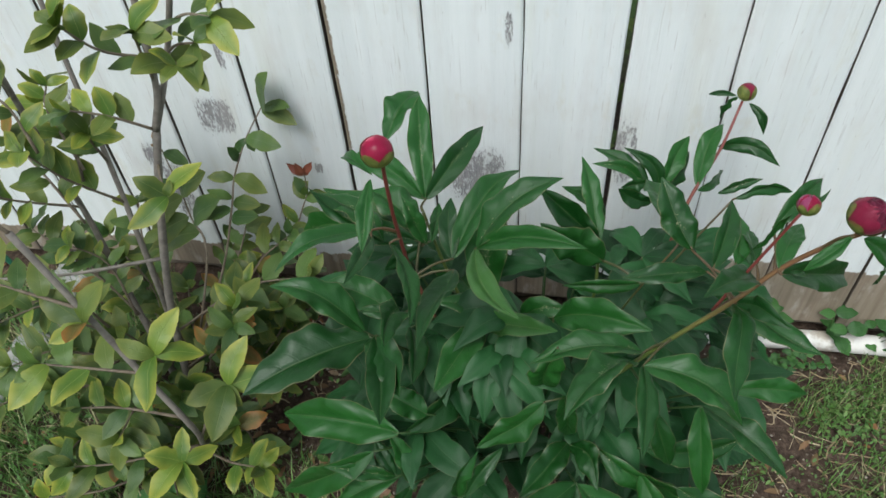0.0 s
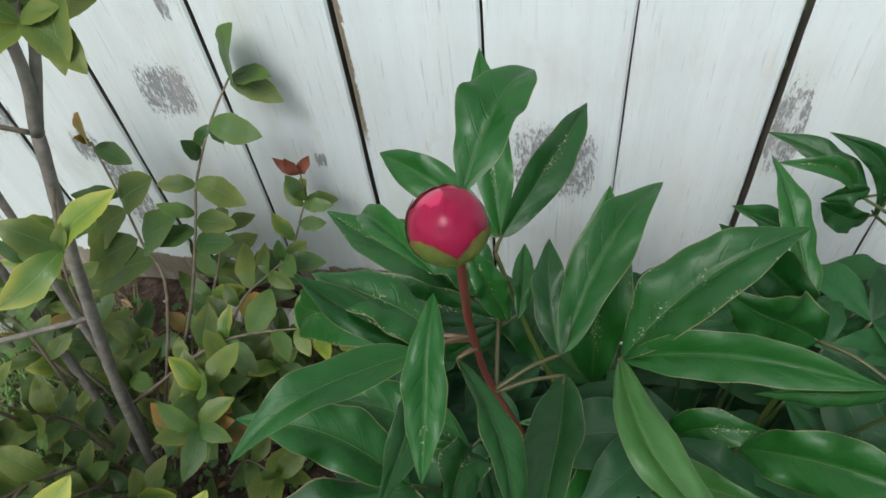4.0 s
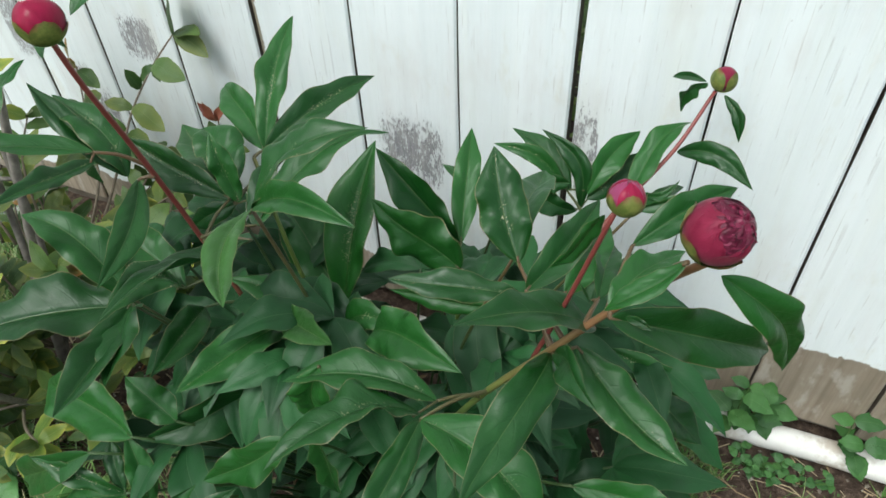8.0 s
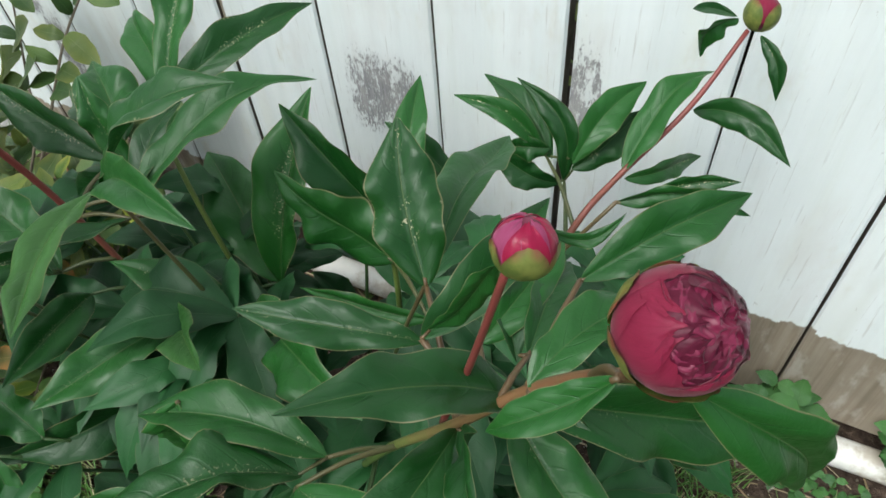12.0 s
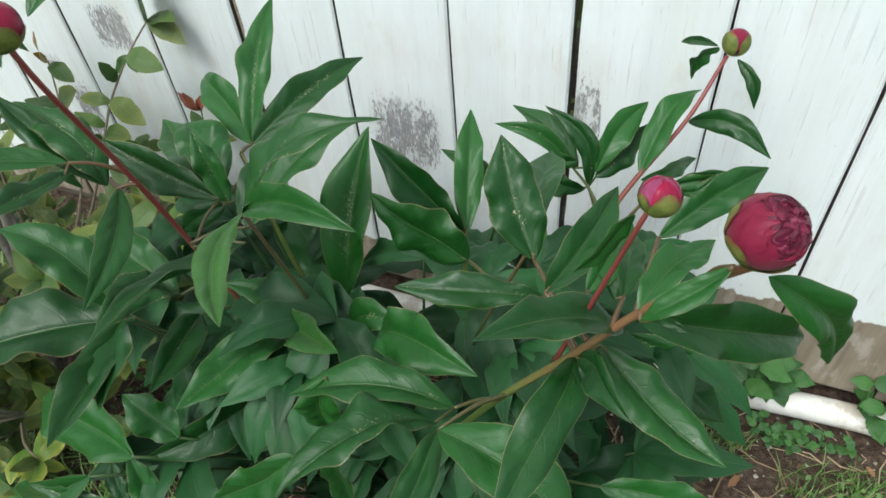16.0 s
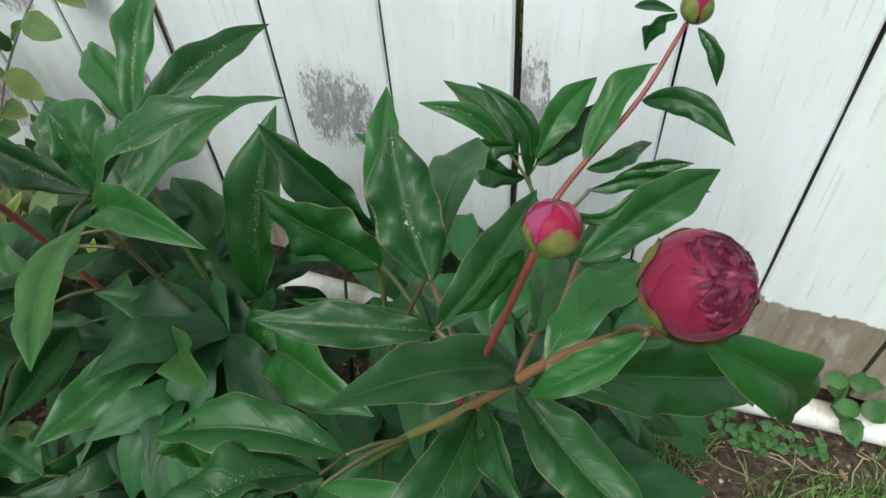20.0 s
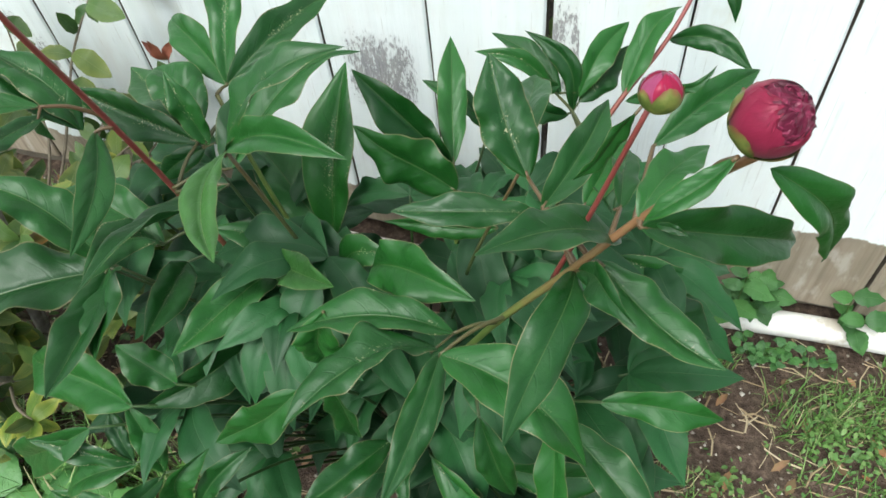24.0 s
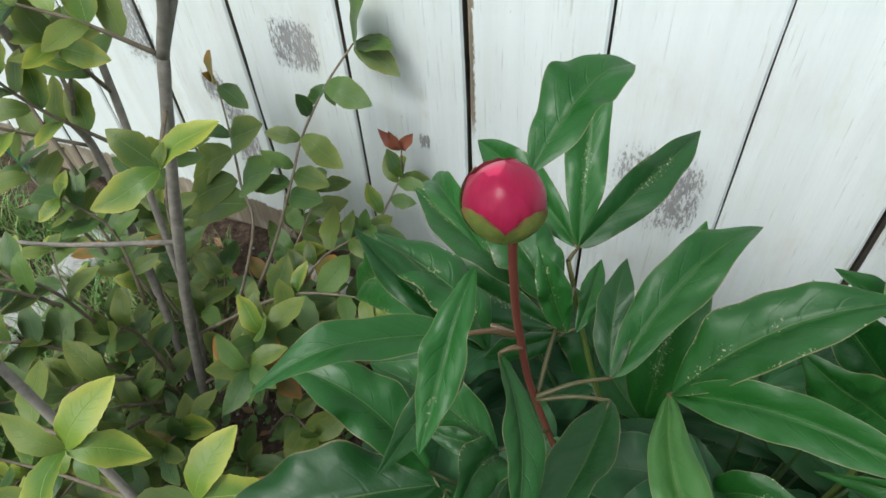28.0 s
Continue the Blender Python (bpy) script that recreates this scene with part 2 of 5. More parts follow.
def petal_material(name, deep, bright, rough=0.38):
    n = Nodes(name, rough, 0.28)
    u, v, _ = n.xyz(n.coords("UV"))
    p = n.coords("Object")
    streak = n.noise(n.add("CombineXYZ", X=n.calc("MULTIPLY", u, 30.0), Y=n.calc("MULTIPLY", v, 3.0)).outputs[0], 1.0, 3, 0.6)
    blot = n.noise(n.place(), 160, 3, 0.5)
    c = n.mix(n.span(streak, 0.25, 0.85, 0.3, 0.7), deep, bright)
    n.colour(n.mix(n.span(blot, 0.55, 0.8, 0, 0.5), c, deep))
    n.bump(streak, 0.15, 0.0004)
    n.bsdf.inputs["Sheen Weight"].default_value = 0.15
    return n.mat


def sepal_material(name):
    """Yellow-green sepals that redden towards their tips and edges."""
    n = Nodes(name, 0.36, 0.42)
    u, v, _ = n.xyz(n.coords("UV"))
    p = n.place()
    side = n.calc("ABSOLUTE", n.calc("SUBTRACT", n.calc("MULTIPLY", u, 2.0), 1.0))
    blot = n.noise(p, 150, 4, 0.6)
    c = n.mix(n.span(blot, 0.3, 0.7), (0.15, 0.21, 0.045), (0.33, 0.36, 0.095))
    run = n.calc("ADD", n.calc("MULTIPLY", v, 0.8), n.calc("ADD", n.calc("MULTIPLY", side, 0.25), n.calc("MULTIPLY", blot, 0.5)))
    n.colour(n.mix(n.span(run, 0.95, 1.35, 0, 0.85), c, (0.36, 0.04, 0.075)))
    n.bump(n.noise(p, 260, 3, 0.5), 0.2, 0.0004)
    return n.mat


def soil_material():
    n = Nodes("garden_soil", 0.95, 0.15)
    p = n.place()
    a, b, c = n.noise(p, 9, 5, 0.6), n.noise(p, 90, 5, 0.65), n.noise(p, 420, 3, 0.6)
    col = n.ramp(b, [(0.28, (0.022, 0.015, 0.011)), (0.5, (0.068, 0.047, 0.035)), (0.72, (0.150, 0.108, 0.083))])
    col = n.mix(n.span(a, 0.5, 0.7, 0, 0.45), col, (0.105, 0.082, 0.06))
    col = n.mix(n.span(c, 0.68, 0.74, 0, 0.7), col, (0.38, 0.33, 0.27))
    x, y, _ = n.xyz(p)
    far = n.span(n.calc("ADD", n.calc("POWER", x, 2.0), n.calc("POWER", n.calc("ADD", y, 0.4), 2.0)), 1.0, 3.0)
    lawn = n.ramp(b, [(0.3, (0.035, 0.07, 0.02)), (0.7, (0.10, 0.16, 0.05))])
    n.colour(n.mix(far, col, lawn))
    n.bump(n.calc("ADD", b, n.calc("MULTIPLY", c, 0.5)), 0.8, 0.006)
    return n.mat


def plain_material(name, dark, light, scale, rough, spec=0.4, bump=0.2, dirt=None, clean=0.58):
    n = Nodes(name, rough, spec)
    p = n.place()
    f, g = n.noise(p, scale, 5, 0.6), n.noise(p, scale * 0.15, 3, 0.5)
    c = n.mix(n.span(g, 0.4, 0.7, 0, 0.6), n.ramp(f, [(0.3, dark), (0.7, light)]), light)
    if dirt:
        c = n.mix(n.span(n.noise(p, scale * 0.4, 5, 0.7), clean, clean + 0.14, 0, 0.7), c, dirt)
    n.colour(c)
    n.bump(f, bump, 0.001)
    return n.mat


def tint_material(name, stops, rough=0.5, spec=0.4):
    """One of several leaf or straw colours for each loose piece of a joined mesh."""
    n = Nodes(name, rough, spec)
    r = n.add("NewGeometry").outputs["Random Per Island"]
    f = n.noise(n.place(), 120, 3)
    n.colour(n.mix(n.span(f, 0.3, 0.8, 0, 0.4), n.ramp(r, stops), (0.10, 0.12, 0.04)))
    return n.mat


PAINT = paint_material()
PEONY = leaf_material("peony_leaf", (0.0060, 0.045, 0.0060), (0.0150, 0.090, 0.0118), (0.10, 0.14, 0.050), (0.24, 0.19, 0.10), 0.43, 0.9, 0.0, 0.5, 0.42)
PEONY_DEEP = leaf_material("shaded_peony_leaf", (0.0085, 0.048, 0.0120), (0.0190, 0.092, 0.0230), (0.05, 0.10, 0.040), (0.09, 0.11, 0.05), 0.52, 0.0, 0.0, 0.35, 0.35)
PEONY_YOUNG = leaf_material("young_peony_leaf", (0.020, 0.078, 0.012), (0.042, 0.122, 0.022), (0.13, 0.18, 0.06), (0.16, 0.14, 0.06), 0.40, 0.3)
SHRUB = leaf_material("shrub_leaf", (0.032, 0.078, 0.018), (0.082, 0.148, 0.030), (0.12, 0.18, 0.06), (0.17, 0.20, 0.045), 0.44, 0.0, 0.25, 0.5, 0.34)
SHRUB_OLIVE = leaf_material("olive_shrub_leaf", (0.046, 0.086, 0.016), (0.105, 0.152, 0.028), (0.19, 0.22, 0.07), (0.24, 0.23, 0.045), 0.44, 0.0, 0.4, 0.5, 0.34)
SHRUB_YELLOW = leaf_material("yellow_shrub_leaf", (0.062, 0.128, 0.015), (0.135, 0.205, 0.026), (0.30, 0.33, 0.09), (0.42, 0.38, 0.055), 0.42, 0.0, 0.6, 0.5, 0.36)
SHRUB_RUST = leaf_material("rusty_shrub_leaf", (0.095, 0.090, 0.020), (0.19, 0.15, 0.030), (0.24, 0.18, 0.05), (0.40, 0.15, 0.035), 0.46, 0.0, 0.75, 0.5, 0.36)
VIOLET = leaf_material("violet_leaf", (0.040, 0.140, 0.028), (0.080, 0.215, 0.048), (0.12, 0.25, 0.08), (0.06, 0.14, 0.04), 0.5, 0.0, 0.0, 0.9)
WEED = leaf_material("weed_leaf", (0.028, 0.095, 0.020), (0.055, 0.160, 0.032), (0.10, 0.20, 0.06), (0.05, 0.12, 0.03), 0.5)
SPROUT = leaf_material("red_sprout_leaf", (0.16, 0.045, 0.030), (0.26, 0.085, 0.050), (0.22, 0.10, 0.06), (0.2, 0.07, 0.04), 0.42)
BARK = bark_material("shrub_bark", (0.12, 0.105, 0.09), (0.27, 0.245, 0.215))
TWIG = bark_material("twig_bark", (0.09, 0.07, 0.05), (0.20, 0.165, 0.12), 0.65)
STEM = stem_material("peony_stem", (0.105, 0.150, 0.034), (0.185, 0.090, 0.045), 0.50, 0.70)
STEM_RED = stem_material("red_peony_stem", (0.13, 0.085, 0.036), (0.19, 0.040, 0.036), 0.36, 0.62)
PETIOLE = stem_material("peony_leaf_stalk", (0.035, 0.075, 0.020), (0.105, 0.062, 0.030), 0.42, 0.68)
SEPAL = sepal_material("sepal")
PETAL = petal_material("crimson_petal", (0.38, 0.010, 0.060), (0.50, 0.022, 0.095), 0.20)
PETAL_OPEN = petal_material("dark_crimson_petal", (0.25, 0.010, 0.045), (0.42, 0.034, 0.098), 0.40)
PETAL_DARK = petal_material("wine_petal", (0.085, 0.004, 0.022), (0.22, 0.014, 0.056), 0.40)
PETAL_PINK = petal_material("pink_petal", (0.36, 0.03, 0.13), (0.52, 0.14, 0.27), 0.34)
SOIL = soil_material()
PIPE = plain_material("white_pvc", (0.60, 0.585, 0.53), (0.80, 0.79, 0.75), 30, 0.45, 0.4, 0.1, (0.40, 0.33, 0.24), 0.50)
BRICK = plain_material("red_brick", (0.37, 0.15, 0.13), (0.52, 0.26, 0.23), 70, 0.9, 0.25, 0.9, (0.20, 0.10, 0.08))
STONE = plain_material("grey_concrete", (0.22, 0.22, 0.215), (0.40, 0.40, 0.39), 60, 0.9, 0.3, 0.5, (0.12, 0.12, 0.10))
RAIL = plain_material("old_fence_timber", (0.08, 0.065, 0.05), (0.17, 0.145, 0.115), 40, 0.8, 0.3, 0.3)
# near-black timber: the shade inside the fence gaps, put into the colour
GAP_SHADE = plain_material("gap_shade_timber", (0.016, 0.013, 0.010), (0.045, 0.036, 0.027), 40, 0.9, 0.2, 0.3)
HOSE = plain_material("green_hose", (0.015, 0.10, 0.06), (0.03, 0.16, 0.09), 30, 0.4, 0.5, 0.05)
GRASS = tint_material("grass_blades", [(0.0, (0.05, 0.15, 0.025)), (0.4, (0.09, 0.21, 0.038)), (0.75, (0.14, 0.25, 0.06)), (1.0, (0.40, 0.35, 0.20))], 0.5)
CLOVER = tint_material("weed_leaves", [(0.0, (0.035, 0.10, 0.018)), (0.6, (0.075, 0.165, 0.032)), (1.0, (0.125, 0.225, 0.055))], 0.55)
STRAW = tint_material("dry_stalks", [(0.0, (0.20, 0.13, 0.075)), (0.5, (0.36, 0.27, 0.17)), (1.0, (0.48, 0.40, 0.28))], 0.8, 0.2)
LITTER = tint_material("dead_leaves", [(0.0, (0.10, 0.06, 0.035)), (0.4, (0.24, 0.14, 0.08)), (0.7, (0.30, 0.11, 0.05)), (1.0, (0.40, 0.32, 0.23))], 0.8, 0.2)
PEBBLE = tint_material("grit", [(0.0, (0.18, 0.15, 0.12)), (0.7, (0.38, 0.34, 0.29)), (1.0, (0.60, 0.56, 0.50))], 0.8, 0.3)
HEDGE = tint_material("hedge_leaves", [(0.0, (0.10, 0.17, 0.03)), (0.5, (0.20, 0.28, 0.05)), (1.0, (0.32, 0.36, 0.08))], 0.6, 0.3)


# ---- building blocks ----
def mesh_of(bm, name, material, smooth=True):
    me = bpy.data.meshes.new(name)
    bm.normal_update()
    bm.to_mesh(me)
    bm.free()
    me.materials.append(material)
    for poly in me.polygons:
        poly.use_smooth = smooth
    return me


def part(name, bm, material, parent=None, label="", smooth=True):
    """One bmesh as one mesh object under a thing or a part."""
    ob = new(name, mesh_of(bm, name, material, smooth))
    ob.parent = parent
    return tagged(ob, label) if label else ob


def thing(name, label, category, group="", at=(0, 0, 0)):
    ob = new(name)
    ob.location = at
    ob.empty_display_size = 0.05
    return tagged(ob, label, category, group)


def glide(points, steps):
    """A smooth line through a few points (Catmull-Rom)."""
    p = [Vector(q) for q in points]
    p = [p[0] * 2 - p[1]] + p + [p[-1] * 2 - p[-2]]
    line = []
    for k in range(1, len(p) - 2):
        a, b, c, d = p[k - 1 : k + 3]
        for s in range(steps):
            t = s / steps
            line.append(0.5 * ((2 * b) + (c - a) * t + (2 * a - 5 * b + 4 * c - d) * t * t + (3 * b - a - 3 * c + d) * t**3))
    line.append(p[-2])
    return line


def tube(points, r0, r1, sides=8, steps=5, knots=0.0, bm=None, rng=None):
    """A tapered, capped tube along a smooth line; knots: uneven thickness."""
    bm = bm or bmesh.new()
    line = glide(points, steps)
    rings, side = [], None
    for k, q in enumerate(line):
        ahead = (line[min(k + 1, len(line) - 1)] - line[max(k - 1, 0)]).normalized()
        if side is None:
            side = ahead.orthogonal().normalized()
        side = (side - ahead * side.dot(ahead)).normalized()
        up = ahead.cross(side)
        f = k / (len(line) - 1)
        r = (r0 + (r1 - r0) * f) * (1 + knots * ((rng or random).random() - 0.5))
        rings.append([bm.verts.new(q + (side * math.cos(a) + up * math.sin(a)) * r) for a in (2 * math.pi * s / sides for s in range(sides))])
    for a, b in zip(rings, rings[1:]):
        for s in range(sides):
            bm.faces.new((a[s], a[(s + 1) % sides], b[(s + 1) % sides], b[s]))
    bm.faces.new(rings[0][::-1])
    bm.faces.new(rings[-1])
    return bm


def blade(width, fold, arch, seed, rows=16, peak=0.42, serrate=0.0, wave=0.05, curl=0.12, twist=0.0, cols=3, blunt=0.0, quilt=0.0, hook=0.0, sway=None, taper=0.48, full=0.78, belly=0.0, bm=None):
    """A leaf of length 1 along +y, its face up; fold in degrees, the midrib bowed by arch, the blade puckered between its veins by quilt."""
    bm = bm or bmesh.new()
    uv = bm.loops.layers.uv.verify()
    rng = random.Random(seed)
    sides = [[rng.uniform(0, 6.28) for _ in range(4)] + [rng.uniform(10, 16), rng.uniform(21, 29)] for _ in range(2)]
    skew, droop = rng.uniform(-0.07, 0.07), rng.uniform(-0.03, 0.05)
    if sway is not None:
        skew = sway
    lean = [rng.uniform(-7, 7), rng.uniform(-7, 7)]
    power = math.log(0.5) / math.log(peak)
    grid = []
    for k in range(rows + 1):
        v = k / rows
        s = math.sin(math.pi * v**power) ** (full - blunt * 0.8)
        if v > 0.72:
            s *= 1 - taper * ((v - 0.72) / 0.28) ** 1.3 * (1 - blunt)
        bow = arch * 4 * v * (1 - v) + droop * math.sin(2 * math.pi * v) - hook * max(0.0, v - 0.55) ** 2
        row = []
        for c in range(-cols, cols + 1):
            q = c / cols
            p1, p2, p3, p4, f1, f2 = sides[q > 0]
            w = width * 0.5 * max(s, 0.012) * (1 + 0.05 * math.sin(f1 * v + p3) + 0.025 * math.sin(f2 * v + p4))
            ripple = wave * width * (math.sin(v * f1 + p1) + 0.45 * math.sin(v * f2 + p2)) * abs(q) ** 1.6 * math.sin(math.pi * v ** 0.85) ** 1.15
            pucker = quilt * width * math.sin(42 * (v - 0.24 * abs(q)) + p4) * abs(q) * (1 - abs(q)) * 4 * s
            tooth = 1 + (serrate * (k % 2) if abs(c) == cols else 0)
            ang = radians(fold + lean[q > 0])
            x = q * w * math.cos(ang) * tooth
            z = abs(q) * w * math.sin(ang) + belly * w * math.sin(math.pi * abs(q)) - curl * w * abs(q) ** 3 * 1.5 + ripple + pucker
            tw = twist * v
            x, z = x * math.cos(tw) - z * math.sin(tw), x * math.sin(tw) + z * math.cos(tw)
            row.append((bm.verts.new((x + skew * math.sin(math.pi * v), v, z + bow)), (q + 1) / 2, v))
        grid.append(row)
    for a, b in zip(grid, grid[1:]):
        for c in range(2 * cols):
            four = (a[c], a[c + 1], b[c + 1], b[c])
            face = bm.faces.new([f[0] for f in four])
            for loop, f in zip(face.loops, four):
                loop[uv].uv = (f[1], f[2])
    return bm


def along(base, tip, roll=0.0, up=(0.0, -0.30, 1.0)):
    """The pose of a blade from base to tip, its face towards up and rolled by degrees, scaled to that length."""
    base, tip = Vector(base), Vector(tip)
    y = tip - base
    size = y.length
    y.normalize()
    hint = Vector(up)
    if abs(y.dot(hint.normalized())) > 0.97:
        hint = Vector((0, -1, 0.2))
    x = y.cross(hint).normalized()
    z = x.cross(y)
    m = Matrix((x, y, z)).transposed().to_4x4()
    return Matrix.Translation(base) @ m @ pose(0, 0, 0, 0, roll, 0) @ Matrix.Scale(size, 4)


def hang(name, me, parent, m, label=""):
    ob = new(name, me)
    ob.parent = parent
    ob.matrix_basis = m
    return tagged(ob, label) if label else ob


# ---- ground ----
def lump(x, y):
    """Height of the soil."""
    h = 0.012 * noise.noise((x * 3, y * 3, 1.7)) + 0.006 * noise.noise((x * 14, y * 14, 4.1)) + 0.0035 * noise.noise((x * 45, y * 45, 8.3))
    return h + 0.02 * max(0.0, min(1.0, 1 + y / 0.35))


def build_ground():
    near = [-1.5 + 0.016 * k for k in range(188)]
    out = [0.05 * 1.6**k for k in range(17)]
    xs = [near[0] - sum(out[: k + 1]) for k in range(17)][::-1] + near + [near[-1] + sum(out[: k + 1]) for k in range(17)]
    near_y = [-1.5 + 0.016 * k for k in range(108)]
    ys = [near_y[0] - sum(out[: k + 1]) for k in range(17)][::-1] + near_y + [near_y[-1] + sum(out[: k + 1]) for k in range(17)]
    verts = [(x, y, lump(x, y) if abs(x) < 1.7 and -1.7 < y < 0.3 else 0.0) for y in ys for x in xs]
    w = len(xs)
    faces = [(j * w + i, j * w + i + 1, (j + 1) * w + i + 1, (j + 1) * w + i) for j in range(len(ys) - 1) for i in range(w - 1)]
    me = bpy.data.meshes.new("ground")
    me.from_pydata(verts, [], faces)
    me.materials.append(SOIL)
    for f in me.polygons:
        f.use_smooth = True
    tagged(new("ground", me), "dark crumbly garden soil thinning into lawn", "ground", kind="structure")


build_ground()


# ---- fence ----
GAPS = [(-1.92, 0.004), (-1.77, 0.005), (-1.62, 0.004), (-1.47, 0.005), (-1.335, 0.004), (-1.19, 0.005), (-1.042, 0.006), (-0.895, 0.004), (-0.747, 0.005), (-0.602, 0.0045), (-0.4490, 0.0045),
        (-0.2960, 0.0042), (-0.1457, 0.0055), (0.0, 0.0038), (0.1422, 0.0022), (0.2844, 0.0075), (0.4305, 0.0022), (0.575, 0.0034),
        (0.722, 0.005), (0.868, 0.004), (1.014, 0.006), (1.16, 0.004), (1.306, 0.005), (1.452, 0.005), (1.60, 0.004)]


def board(width, thick, low, high, rng):
    """A sawn plank with slightly ragged edges and eased corners."""
    bm = bmesh.new()
    n = 26
    rings = []
    for k in range(n + 1):
        z = low + (high - low) * k / n
        a = -width / 2 + rng.uniform(-0.0007, 0.0007)
        b = width / 2 + rng.uniform(-0.0007, 0.0007)
        e = 0.0025
        outline = [(a, thick), (a, e), (a + e, 0.0), (a + width * 0.33, rng.uniform(-0.0004, 0.0004)), (a + width * 0.66, rng.uniform(-0.0004, 0.0004)), (b - e, 0.0), (b, e), (b, thick)]
        rings.append([bm.verts.new((x, y, z)) for x, y in outline])
    for r, s in zip(rings, rings[1:]):
        for k in range(8):
            face = bm.faces.new((r[k], r[(k + 1) % 8], s[(k + 1) % 8], s[k]))
            face.material_index = 1 if k in (0, 6, 7) else 0
    bm.faces.new(rings[0][::-1])
    bm.faces.new(rings[-1])
    return bm


def build_fence():
    fence = tagged(new("fence"), "tall white-painted plank fence, paint flaking off its grey boards", "fence", kind="structure")
    rng = random.Random(5)
    for (xa, ga), (xb, gb) in zip(GAPS, GAPS[1:]):
        left, right = xa + ga / 2, xb - gb / 2
        b = part("plank", board(right - left, 0.019, 0.055 + rng.uniform(-0.008, 0.012), 1.83, rng), PAINT, fence, smooth=False)
        b.data.materials.append(RAIL)
        b.location = ((left + right) / 2, rng.uniform(0.0, 0.0022), 0)
        b.rotation_euler = (0, 0, rng.uniform(-0.006, 0.006))
    # strips added behind the gaps to keep them dark; one gap stays open
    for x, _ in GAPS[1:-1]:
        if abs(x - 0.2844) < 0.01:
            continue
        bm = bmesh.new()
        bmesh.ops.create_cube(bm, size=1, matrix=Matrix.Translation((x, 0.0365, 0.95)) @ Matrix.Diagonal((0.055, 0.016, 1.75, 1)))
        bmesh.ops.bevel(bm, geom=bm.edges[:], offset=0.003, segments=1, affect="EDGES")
        part("gap_backing", bm, GAP_SHADE, fence, smooth=False)
    for z in (0.16, 0.95, 1.65):
        bm = bmesh.new()
        bmesh.ops.create_cube(bm, size=1, matrix=Matrix.Translation((-0.16, 0.066, z)) @ Matrix.Diagonal((3.6, 0.038, 0.089, 1)))
        bmesh.ops.bevel(bm, geom=bm.edges[:], offset=0.004, segments=1, affect="EDGES")
        part("rail", bm, RAIL, fence, smooth=False)
    bm = bmesh.new()
    bmesh.ops.create_cube(bm, size=1, matrix=Matrix.Translation((-0.16, 0.036, 0.02)) @ Matrix.Diagonal((3.6, 0.022, 0.10, 1)))
    bmesh.ops.bevel(bm, geom=bm.edges[:], offset=0.004, segments=1, affect="EDGES")
    part("kick_board", bm, RAIL, fence, "dark damp timber along the foot", smooth=False)


build_fence()


def build_pipe():
    bm = tube([(-0.32, -0.044, 0.036), (0.1, -0.041, 0.037), (0.53, -0.036, 0.036), (0.77, -0.024, 0.034), (1.5, -0.022, 0.032)], 0.0182, 0.0182, 24, 8)
    pipe = part("drain_pipe", bm, PIPE)
    tagged(pipe, "white plastic drain pipe lying along the fence foot", "pipe")
    bm = tube([(0.90, -0.0235, 0.0337), (0.97, -0.0232, 0.0335)], 0.0208, 0.0208, 24, 4)
    part("coupling", bm, PIPE, pipe)
    bm = bmesh.new()
    for k in range(14):
        x = -0.44 + 0.009 * k
        tube([(x, -0.046, 0.036), (x + 0.005, -0.046, 0.036)], 0.0205, 0.0205, 20, 1, bm=bm)
    tube([(-0.445, -0.046, 0.036), (-0.31, -0.044, 0.036)], 0.0188, 0.0188, 20, 2, bm=bm)
    part("ribbed_sleeve", bm, PIPE, pipe, "ribbed white sleeve")


build_pipe()

# ---- peony ----
peony = thing("peony", "bushy dark-green peony with crimson buds growing before the fence", "plant", at=(0.2, -0.33, 0.02))
OFFSET = Matrix.Translation((-0.2, 0.33, -0.02))
CROWN = (0.205, -0.325, 0.0)
leaf_count = [0]


def stalk(name, points, r0, r1, material, label="", sides=8):
    ob = part(name, tube(points, r0, r1, sides, 6), material, peony, label)
    ob.matrix_basis = OFFSET
    return ob


def between(a, b, t, sag):
    q = Vector(a).lerp(Vector(b), t)
    return (q.x, q.y, q.z + sag)


def leaflet_shape(width, fold, arch, skew, seed):
    """The blade of one peony leaflet, arched like its midrib and swung sideways by skew."""
    rng = random.Random(seed * 7 + 3)
    return blade(width, fold + rng.uniform(2, 14), arch + rng.uniform(0.0, 0.06), seed, rows=34, wave=rng.uniform(0.06, 0.125), hook=rng.uniform(0.10, 0.45), curl=rng.uniform(0.06, 0.26), twist=rng.uniform(-0.16, 0.16), cols=6, peak=rng.uniform(0.43, 0.52), quilt=rng.uniform(0.012, 0.022), sway=skew, taper=0.38, full=0.74, belly=rng.uniform(0.0, 0.07))


